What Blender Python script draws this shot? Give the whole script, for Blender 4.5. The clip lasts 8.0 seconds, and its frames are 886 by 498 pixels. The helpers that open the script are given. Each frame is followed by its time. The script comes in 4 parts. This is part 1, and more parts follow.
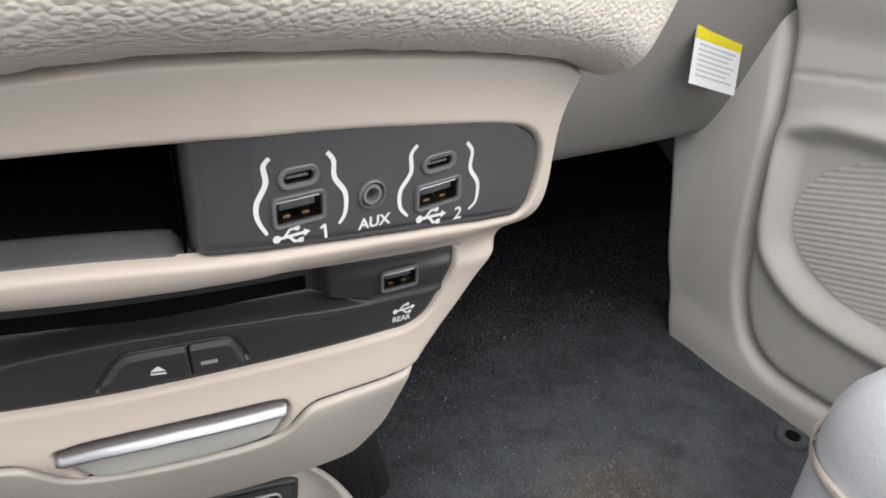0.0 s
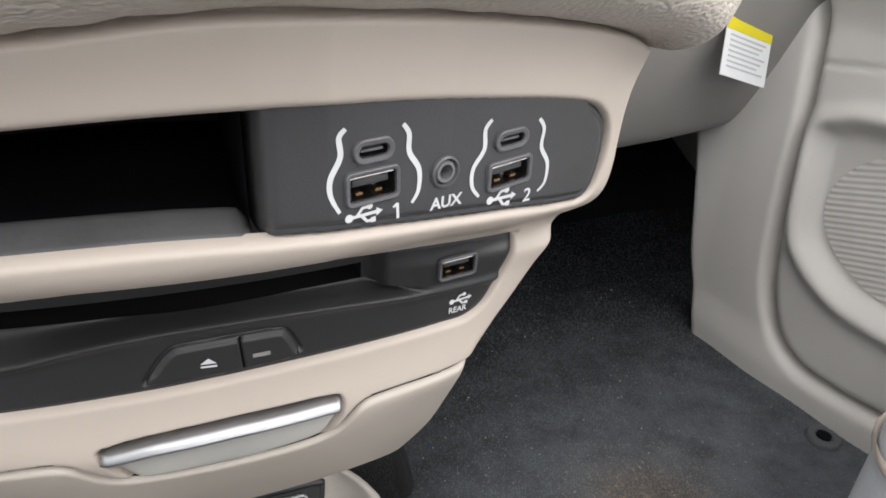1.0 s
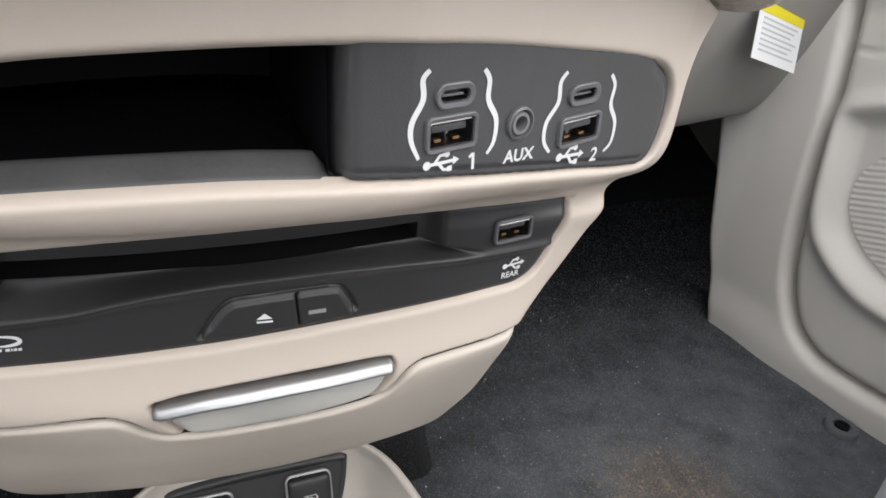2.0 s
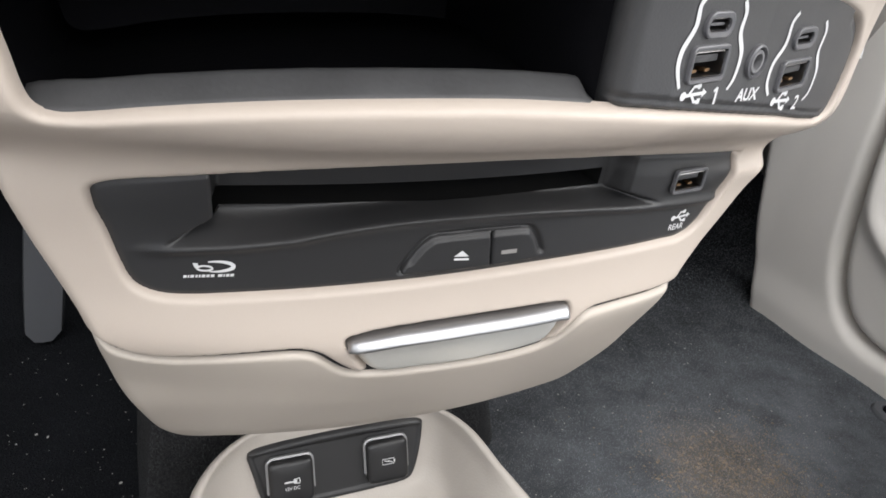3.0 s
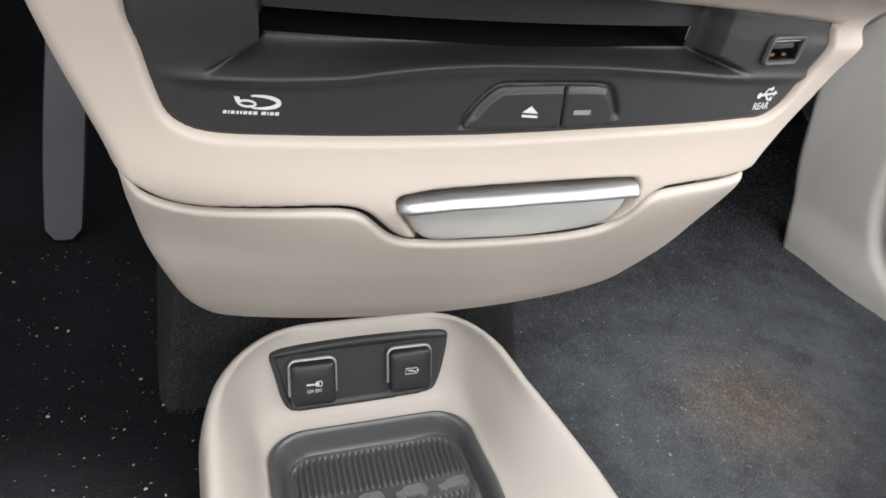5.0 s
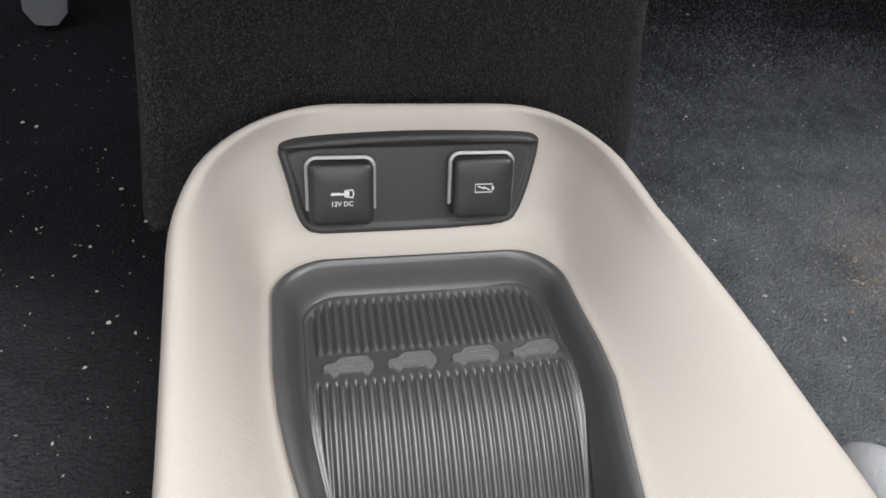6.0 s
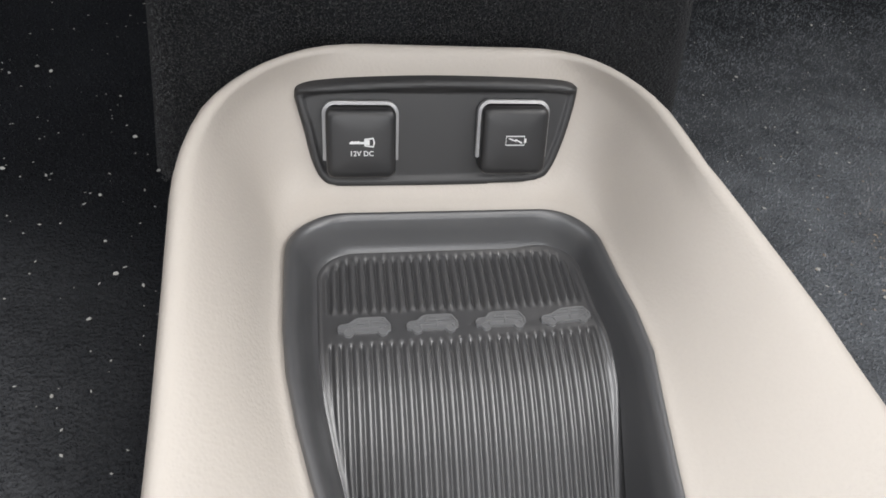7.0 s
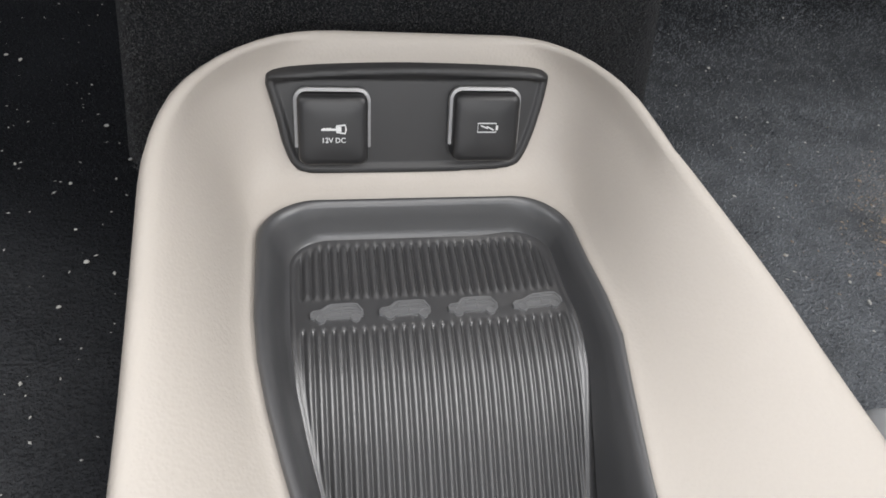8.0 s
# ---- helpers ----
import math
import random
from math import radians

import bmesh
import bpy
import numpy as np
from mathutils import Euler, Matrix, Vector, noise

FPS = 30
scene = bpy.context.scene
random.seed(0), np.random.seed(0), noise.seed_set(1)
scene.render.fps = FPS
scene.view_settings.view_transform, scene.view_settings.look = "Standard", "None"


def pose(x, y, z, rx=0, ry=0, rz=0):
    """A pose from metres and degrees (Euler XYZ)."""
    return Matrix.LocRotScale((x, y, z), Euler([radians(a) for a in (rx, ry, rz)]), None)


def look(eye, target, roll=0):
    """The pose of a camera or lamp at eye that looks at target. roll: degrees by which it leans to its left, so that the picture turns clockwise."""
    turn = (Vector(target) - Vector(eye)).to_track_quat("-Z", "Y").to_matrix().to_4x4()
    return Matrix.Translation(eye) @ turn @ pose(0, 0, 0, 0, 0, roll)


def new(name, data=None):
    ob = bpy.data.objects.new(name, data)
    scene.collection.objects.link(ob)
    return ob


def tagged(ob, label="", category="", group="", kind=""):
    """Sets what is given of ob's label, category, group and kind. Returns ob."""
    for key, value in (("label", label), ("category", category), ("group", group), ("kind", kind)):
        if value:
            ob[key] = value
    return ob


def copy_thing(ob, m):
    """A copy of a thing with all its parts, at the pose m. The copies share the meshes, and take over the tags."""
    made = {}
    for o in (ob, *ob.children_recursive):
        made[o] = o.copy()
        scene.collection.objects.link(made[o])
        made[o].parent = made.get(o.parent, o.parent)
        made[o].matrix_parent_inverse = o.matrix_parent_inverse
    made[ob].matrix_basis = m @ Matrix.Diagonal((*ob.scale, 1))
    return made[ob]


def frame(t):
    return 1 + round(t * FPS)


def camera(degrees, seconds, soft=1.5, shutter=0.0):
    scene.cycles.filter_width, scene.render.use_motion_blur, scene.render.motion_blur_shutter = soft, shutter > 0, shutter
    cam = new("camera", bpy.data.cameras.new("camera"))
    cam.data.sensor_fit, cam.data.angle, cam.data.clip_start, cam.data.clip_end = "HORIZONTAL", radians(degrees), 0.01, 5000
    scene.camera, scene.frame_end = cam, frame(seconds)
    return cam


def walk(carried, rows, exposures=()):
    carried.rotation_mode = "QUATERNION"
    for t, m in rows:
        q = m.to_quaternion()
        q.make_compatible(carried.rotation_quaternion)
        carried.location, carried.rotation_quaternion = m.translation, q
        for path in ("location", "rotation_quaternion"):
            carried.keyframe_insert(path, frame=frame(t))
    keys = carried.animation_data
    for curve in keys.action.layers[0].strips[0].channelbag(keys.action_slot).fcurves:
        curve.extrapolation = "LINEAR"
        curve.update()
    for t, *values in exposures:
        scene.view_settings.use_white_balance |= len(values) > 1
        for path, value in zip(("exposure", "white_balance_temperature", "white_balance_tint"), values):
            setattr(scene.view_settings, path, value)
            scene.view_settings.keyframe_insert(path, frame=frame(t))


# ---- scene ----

# ---------------------------------------------------------------- camera
cam = camera(68.0, 8.0, soft=1.7)
PATH = [
    (0, 0.01950, -0.16501, 0.54397, 61.975, -3.102, -21.206),
    (0.5, 0.00717, -0.15152, 0.53436, 62.163, -3.141, -21.316),
    (1, 0.00329, -0.14846, 0.53124, 62.141, -2.941, -21.145),
    (1.2, 0.00308, -0.14796, 0.53175, 62.018, -2.984, -20.868),
    (2.3, -0.03359, -0.13800, 0.51010, 61.002, -4.804, -20.316),
    (2.5, -0.04949, -0.13392, 0.50374, 60.893, -5.338, -20.272),
    (2.7, -0.06054, -0.12983, 0.49927, 60.661, -5.580, -20.186),
    (3, -0.07632, -0.12813, 0.49992, 60.207, -5.905, -19.845),
    (3.5, -0.08503, -0.12637, 0.49465, 59.724, -6.113, -19.473),
    (4, -0.08569, -0.12807, 0.49063, 58.949, -6.245, -18.684),
    (4.2, -0.08506, -0.12917, 0.48939, 58.578, -6.143, -18.409),
    (5.3, -0.08413, -0.10836, 0.43194, 52.103, -8.635, -16.361),
    (5.5, -0.08086, -0.08718, 0.39718, 49.694, -8.658, -15.273),
    (5.7, -0.07250, -0.06808, 0.36805, 47.479, -8.248, -13.859),
    (6, -0.05434, -0.04882, 0.32593, 45.889, -6.794, -11.066),
    (6.5, -0.05041, -0.03688, 0.30585, 43.995, -6.170, -8.822),
    (7, -0.04818, -0.03895, 0.30535, 43.206, -6.152, -8.101),
    (7.5, -0.04775, -0.03978, 0.30449, 42.877, -6.610, -8.199),
    (8, -0.04376, -0.04409, 0.30423, 43.010, -7.000, -9.280),
]

walk(cam, [(t, pose(x, y, z, rx, ry, rz)) for t, x, y, z, rx, ry, rz in PATH],
     exposures=[(0.0, -0.12), (1.2, -0.12), (2.5, 0.08), (3.5, 0.22), (4.2, 0.22), (5.5, 0.32), (6.5, 0.32), (8.0, 0.26)])

# ---------------------------------------------------------------- world and large lights
world = bpy.data.worlds.new("daylight")
scene.world = world
world.use_nodes = True
wn, wl = world.node_tree.nodes, world.node_tree.links
sky = wn.new("ShaderNodeTexSky")
sky.sky_type, sky.sun_disc = "NISHITA", False
sky.sun_elevation, sky.sun_rotation = radians(48), radians(150)
wn["Background"].inputs[1].default_value = 0.12
wl.new(sky.outputs[0], wn["Background"].inputs[0])


def window_light(name, eye, target, w, h, watts, colour):
    data = bpy.data.lights.new(name, "AREA")
    data.shape, data.size, data.size_y, data.energy, data.color = "RECTANGLE", w, h, watts, colour
    ob = new(name, data)
    ob.matrix_world = look(eye, target)
    return ob


window_light("left_window_light", (-0.78, -0.20, 0.96), (0.1, -0.1, 0.82), 1.0, 0.45, 3.4, (1.0, 0.98, 0.955))
window_light("right_window_light", (0.79, -0.28, 0.95), (0.1, 0.0, 0.70), 1.0, 0.45, 9.2, (1.0, 0.985, 0.965))
window_light("windscreen_light", (0.1, 0.62, 1.10), (0.1, -0.4, 0.8), 1.3, 0.5, 7.5, (0.97, 0.98, 1.0))
window_light("rear_window_light", (0.1, -1.72, 0.99), (0.05, 0.1, 1.02), 1.4, 0.5, 10.5, (1.0, 0.98, 0.955))

# added lamp over an assumed roof opening, for overhead highlights on the mat
window_light("added_roof_light", (0.01, -0.52, 1.262), (0.01, -0.52, 0.0), 0.90, 0.80, 12.0, (1.0, 0.985, 0.97))

# ---------------------------------------------------------------- materials
def surface(name, colour, rough=0.5, metal=0.0, grain=800.0, bump=0.1, depth=0.0003, mottle=0.06, patch=14.0, coat=0.0,
            pattern="NOISE", spec=0.5, sheen=0.0):
    """A painted, moulded or woven surface: base colour with two scales of variation and a fine relief."""
    m = bpy.data.materials.new(name)
    m.use_nodes = True
    n, l = m.node_tree.nodes, m.node_tree.links
    b = n["Principled BSDF"]
    b.inputs["Metallic"].default_value = metal
    b.inputs["Specular IOR Level"].default_value = spec
    b.inputs["Coat Weight"].default_value = coat
    b.inputs["Sheen Weight"].default_value = sheen
    at = n.new("ShaderNodeTexCoord")
    big = n.new("ShaderNodeTexNoise")
    big.inputs["Scale"].default_value, big.inputs["Detail"].default_value = patch, 5.0
    l.new(at.outputs["Object"], big.inputs["Vector"])
    if pattern == "NOISE":
        fine = n.new("ShaderNodeTexNoise")
        fine.inputs["Detail"].default_value = 3.0
        out = fine.outputs[0]
    else:
        fine = n.new("ShaderNodeTexVoronoi")
        fine.feature = "SMOOTH_F1"
        out = fine.outputs["Distance"]
    fine.inputs["Scale"].default_value = grain
    l.new(at.outputs["Object"], fine.inputs["Vector"])
    if pattern == "LEATHER":
        warp = n.new("ShaderNodeTexNoise")
        warp.inputs["Scale"].default_value = grain * 0.35
        l.new(at.outputs["Object"], warp.inputs["Vector"])
        push = n.new("ShaderNodeVectorMath")
        push.operation = "MULTIPLY_ADD"
        push.inputs[1].default_value = (1.2 / grain,) * 3
        l.new(warp.outputs["Color"], push.inputs[0])
        l.new(at.outputs["Object"], push.inputs[2])
        wide = n.new("ShaderNodeVectorMath")
        wide.operation = "MULTIPLY"
        wide.inputs[1].default_value = (0.72, 1.0, 1.0)
        l.new(push.outputs[0], wide.inputs[0])
        l.new(wide.outputs[0], fine.inputs["Vector"])
        fine.inputs["Smoothness"].default_value = 0.35
        lumps = n.new("ShaderNodeMath")
        lumps.operation = "SUBTRACT"
        lumps.inputs[0].default_value = 1.0
        l.new(out, lumps.inputs[1])
        out = lumps.outputs[0]
    mix = n.new("ShaderNodeMath")
    mix.operation = "MULTIPLY_ADD"
    mix.inputs[1].default_value = 0.35
    l.new(out, mix.inputs[0])
    l.new(big.outputs[0], mix.inputs[2])
    ramp = n.new("ShaderNodeMapRange")
    ramp.inputs["From Min"].default_value, ramp.inputs["From Max"].default_value = 0.35, 1.0
    ramp.inputs["To Min"].default_value, ramp.inputs["To Max"].default_value = 1 - mottle, 1 + mottle
    l.new(mix.outputs[0], ramp.inputs["Value"])
    tint = n.new("ShaderNodeVectorMath")
    tint.operation = "SCALE"
    tint.inputs[0].default_value = colour
    l.new(ramp.outputs[0], tint.inputs["Scale"])
    l.new(tint.outputs[0], b.inputs["Base Color"])
    rr = n.new("ShaderNodeMapRange")
    rr.inputs["To Min"].default_value, rr.inputs["To Max"].default_value = max(rough - 0.07, 0.02), min(rough + 0.07, 1.0)
    l.new(big.outputs[0], rr.inputs["Value"])
    l.new(rr.outputs[0], b.inputs["Roughness"])
    if bump:
        bp = n.new("ShaderNodeBump")
        bp.inputs["Strength"].default_value, bp.inputs["Distance"].default_value = bump, depth
        l.new(out, bp.inputs["Height"])
        l.new(bp.outputs[0], b.inputs["Normal"])
    return m


def pale_patch(m, colour, centre, reach, amount):
    """Lays a patchy paler film over a material, strongest round a spot of the floor."""
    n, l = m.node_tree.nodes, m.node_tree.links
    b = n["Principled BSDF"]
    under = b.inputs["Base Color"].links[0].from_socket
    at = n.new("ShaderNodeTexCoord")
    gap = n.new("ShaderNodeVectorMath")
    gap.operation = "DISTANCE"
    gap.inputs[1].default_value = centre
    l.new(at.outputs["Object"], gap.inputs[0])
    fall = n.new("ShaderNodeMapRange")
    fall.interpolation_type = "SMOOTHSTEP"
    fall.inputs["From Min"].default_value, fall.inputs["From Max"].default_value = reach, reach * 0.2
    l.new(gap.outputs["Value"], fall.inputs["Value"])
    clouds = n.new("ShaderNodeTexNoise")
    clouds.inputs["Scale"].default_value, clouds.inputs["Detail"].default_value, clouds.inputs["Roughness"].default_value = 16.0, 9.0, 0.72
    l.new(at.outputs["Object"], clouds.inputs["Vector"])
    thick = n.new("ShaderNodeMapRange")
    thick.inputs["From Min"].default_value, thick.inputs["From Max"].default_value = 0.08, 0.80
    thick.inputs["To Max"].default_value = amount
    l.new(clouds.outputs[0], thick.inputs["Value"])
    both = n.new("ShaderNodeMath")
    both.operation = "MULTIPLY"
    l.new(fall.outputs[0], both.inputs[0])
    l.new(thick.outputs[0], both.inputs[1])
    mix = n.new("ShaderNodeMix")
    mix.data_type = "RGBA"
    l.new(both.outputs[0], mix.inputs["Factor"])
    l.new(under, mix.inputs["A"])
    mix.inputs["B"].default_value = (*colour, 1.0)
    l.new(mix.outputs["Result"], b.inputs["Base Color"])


CREAM = (0.500, 0.435, 0.378)
M_CREAM = surface("cream_plastic", CREAM, 0.48, grain=1600, bump=0.10, depth=0.0002, mottle=0.03)
M_DRAWER = surface("drawer_plastic", (0.490, 0.440, 0.385), 0.50, grain=1600, bump=0.10, depth=0.0002, mottle=0.03)
M_CONSOLE = surface("console_plastic", (0.480, 0.442, 0.400), 0.46, grain=800, bump=0.35, depth=0.0003, mottle=0.03, pattern="PEBBLE")
M_PAD = surface("grained_leatherette", (0.53, 0.475, 0.42), 0.55, grain=680, bump=0.65, depth=0.0010, mottle=0.04, pattern="LEATHER")
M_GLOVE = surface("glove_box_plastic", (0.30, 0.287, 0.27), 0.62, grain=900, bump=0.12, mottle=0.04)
M_GREY_TRIM = surface("taupe_plastic", (0.70, 0.67, 0.63), 0.60, grain=900, bump=0.12, mottle=0.03)
M_DOOR = surface("door_plastic", (0.64, 0.615, 0.58), 0.58, grain=700, bump=0.15, mottle=0.04)
M_BLACK = surface("charcoal_plastic", (0.048, 0.048, 0.050), 0.42, grain=1500, bump=0.35, depth=0.0002, mottle=0.10)
M_FACE = surface("black_faceplate", (0.025, 0.025, 0.026), 0.40, grain=2200, bump=0.15, depth=0.0002, mottle=0.06)
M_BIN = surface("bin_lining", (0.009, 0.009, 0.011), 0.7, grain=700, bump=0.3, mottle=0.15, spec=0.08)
M_LIP = surface("bin_lip_rubber", (0.060, 0.060, 0.062), 0.55, grain=500, bump=0.35, mottle=0.18, patch=60)
M_RUBBER = surface("mat_rubber", (0.066, 0.067, 0.070), 0.32, grain=1800, bump=0.2, depth=0.0002, mottle=0.10, spec=0.75)
M_RIB = surface("scuffed_rubber", (0.058, 0.058, 0.060), 0.23, grain=1500, bump=0.08, depth=0.0002, mottle=0.08, patch=9, spec=1.0)
M_EMBLEM = surface("emblem_rubber", (0.140, 0.142, 0.146), 0.35, grain=1500, bump=0.15, mottle=0.08, spec=0.9)
M_CAP = surface("cap_plastic", (0.018, 0.018, 0.019), 0.36, grain=2500, bump=0.15, depth=0.0001, mottle=0.06)
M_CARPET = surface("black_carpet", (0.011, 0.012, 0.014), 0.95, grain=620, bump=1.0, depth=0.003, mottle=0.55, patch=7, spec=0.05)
# passenger side: dust, its wide fall-off painting in the footwell's brighter light
pale_patch(M_CARPET, (0.27, 0.29, 0.315), (0.43, 0.02, 0.066), 0.55, 0.95)
# driver's side: a smaller, greyer patch; below it the sandy stain
pale_patch(M_CARPET, (0.16, 0.165, 0.175), (-0.24, 0.08, 0.066), 0.17, 0.5)
pale_patch(M_CARPET, (0.26, 0.205, 0.155), (0.345, 0.152, 0.066), 0.085, 0.5)
M_PILE = surface("tunnel_pile", (0.013, 0.014, 0.016), 0.95, grain=900, bump=1.0, depth=0.003, mottle=0.5, patch=40, spec=0.15, sheen=0.06)
# pedal side: fibre coloured darker, holding the shade under the dashboard
M_SHADED_FIBRE = surface("shaded_carpet_fibre", (0.013, 0.014, 0.017), 0.8, grain=300, bump=0.0, mottle=0.6, patch=700, spec=0.15, sheen=0.05)
# the same carpet as by the pedals, coloured paler for light and dust here
M_LIT_FIBRE = surface("lit_dusty_fibre", (0.052, 0.056, 0.063), 0.85, grain=300, bump=0.0, mottle=0.75, patch=22, spec=0.2, sheen=0.1)
pale_patch(M_LIT_FIBRE, (0.33, 0.35, 0.38), (0.40, 0.05, 0.066), 0.62, 1.0)
pale_patch(M_LIT_FIBRE, (0.52, 0.41, 0.30), (0.350, 0.150, 0.066), 0.12, 0.62)
M_TUFT = surface("tunnel_fibre", (0.033, 0.034, 0.037), 0.8, grain=300, bump=0.0, mottle=0.7, patch=700, spec=0.3, sheen=0.2)
M_SURROUND = surface("port_surround", (0.105, 0.105, 0.112), 0.35, grain=2500, bump=0.1, depth=0.0001, mottle=0.06)
M_BUSH = surface("bush_plastic", (0.15, 0.15, 0.155), 0.35, grain=2500, bump=0.1, depth=0.0001, mottle=0.06)
M_STEEL = surface("port_steel", (0.27, 0.26, 0.255), 0.30, metal=1.0, grain=1500, bump=0.05, mottle=0.06)
M_GOLD = surface("contact_copper", (0.24, 0.15, 0.08), 0.4, metal=1.0, grain=1500, bump=0.05, mottle=0.1)
M_VOID = surface("cavity_black", (0.010, 0.010, 0.010), 0.6, bump=0.0, mottle=0.1)
M_INK = surface("white_ink", (0.64, 0.645, 0.65), 0.55, grain=2500, bump=0.05, mottle=0.04)
M_DIM_INK = surface("grey_ink", (0.26, 0.25, 0.24), 0.5, grain=2500, bump=0.05, mottle=0.1)
M_CHROME = surface("satin_chrome", (0.40, 0.405, 0.415), 0.38, metal=1.0, grain=1200, bump=0.04, depth=0.0002, mottle=0.03, patch=30)
M_BRUSHED = surface("brushed_silver", (0.66, 0.655, 0.62), 0.42, metal=0.55, grain=1400, bump=0.08, depth=0.0002, mottle=0.06, patch=40)
M_TRIM = surface("silver_trim", (0.33, 0.33, 0.335), 0.42, metal=0.5, grain=1500, bump=0.05, mottle=0.04)
M_SEAM = surface("dark_gap", (0.03, 0.027, 0.024), 0.8, bump=0.0, mottle=0.1)
M_CARD = surface("white_card", (0.82, 0.83, 0.84), 0.6, grain=900, bump=0.08, mottle=0.03)
M_YELLOW = surface("yellow_print", (0.80, 0.68, 0.02), 0.55, grain=900, bump=0.08, mottle=0.05)
M_PRINT = surface("grey_print", (0.52, 0.53, 0.55), 0.6, bump=0.0, mottle=0.06)
M_PEDAL = surface("pedal_rubber", (0.10, 0.105, 0.115), 0.55, grain=500, bump=0.3, mottle=0.12)
M_SEAT = surface("grey_leather", (0.58, 0.60, 0.63), 0.34, grain=500, bump=0.4, depth=0.0006, mottle=0.07, pattern="PEBBLE")
M_LINT = surface("pale_lint", (0.40, 0.40, 0.38), 0.8, bump=0.0, mottle=0.3)
M_SPILL = surface("dried_sand", (0.27, 0.215, 0.16), 0.95, grain=400, bump=0.8, mottle=0.5, patch=60)
M_ROOF = surface("headliner", (0.74, 0.71, 0.67), 0.9, grain=300, bump=0.3, mottle=0.05)


# ---------------------------------------------------------------- mesh helpers
def link_mesh(name, verts, faces, material, parent=None, label="", smooth=True):
    me = bpy.data.meshes.new(name)
    me.from_pydata([tuple(v) for v in verts], [], [tuple(f) for f in faces])
    me.materials.append(material)
    if smooth:
        me.shade_smooth()
    me.update()
    ob = new(name, me)
    ob.parent = parent
    if label:
        tagged(ob, label)
    return ob


def part(name, bm, material, parent=None, label="", smooth=True):
    me = bpy.data.meshes.new(name)
    bm.normal_update()
    bm.to_mesh(me)
    bm.free()
    me.materials.append(material)
    if smooth:
        me.shade_smooth()
        me.set_sharp_from_angle(angle=radians(40))
    ob = new(name, me)
    ob.parent = parent
    if label:
        tagged(ob, label)
    return ob


def thing(name, label, category, at=(0, 0, 0), kind="", group=""):
    ob = new(name)
    ob.empty_display_size = 0.01
    ob.location = at
    return tagged(ob, label, category, group, kind)


def spline(points, per=10, closed=True):
    """A Catmull-Rom curve through 2D points."""
    p = np.array(points, float)
    n = len(p)
    out = []
    for i in range(n if closed else n - 1):
        a, b, c, d = (p[(i + k) % n] if closed else p[min(max(i + k, 0), n - 1)] for k in (-1, 0, 1, 2))
        for t in np.arange(per) / per:
            out.append(0.5 * (2 * b + (c - a) * t + (2 * a - 5 * b + 4 * c - d) * t ** 2 + (3 * b - a - 3 * c + d) * t ** 3))
    if not closed:
        out.append(p[-1])
    return np.array(out)


def inside(X, Y, loop):
    """Signed distance to a closed loop, positive inside."""
    P = np.stack([X.ravel(), Y.ravel()], 1)
    best = np.full(len(P), 1e9)
    odd = np.zeros(len(P), bool)
    for a, b in zip(loop, np.roll(loop, -1, 0)):
        ab, ap = b - a, P - a
        t = np.clip((ap @ ab) / max(ab @ ab, 1e-18), 0, 1)
        best = np.minimum(best, ((ap - t[:, None] * ab) ** 2).sum(1))
        cross = (a[1] > P[:, 1]) != (b[1] > P[:, 1])
        if abs(b[1] - a[1]) > 1e-12:
            odd ^= cross & (P[:, 0] < (b[0] - a[0]) * (P[:, 1] - a[1]) / (b[1] - a[1]) + a[0])
    d = np.sqrt(best)
    return np.where(odd, d, -d).reshape(X.shape)


def fillet(d, r, steep):
    """How far a rounded edge of radius r falls back at distance d inside it, going steeply on past the edge."""
    e = np.clip(d, 0, r)
    return r * (1 - e / r) ** 3 + np.where(d < 0, -d * steep, 0.0)


def ease(t):
    t = np.clip(t, 0, 1)
    return t * t * (3 - 2 * t)


def blur(v, step, s):
    k = np.exp(-0.5 * (np.arange(-40, 41) * step / s) ** 2)
    return np.convolve(np.pad(v, 40, mode="edge"), k / k.sum(), "valid")


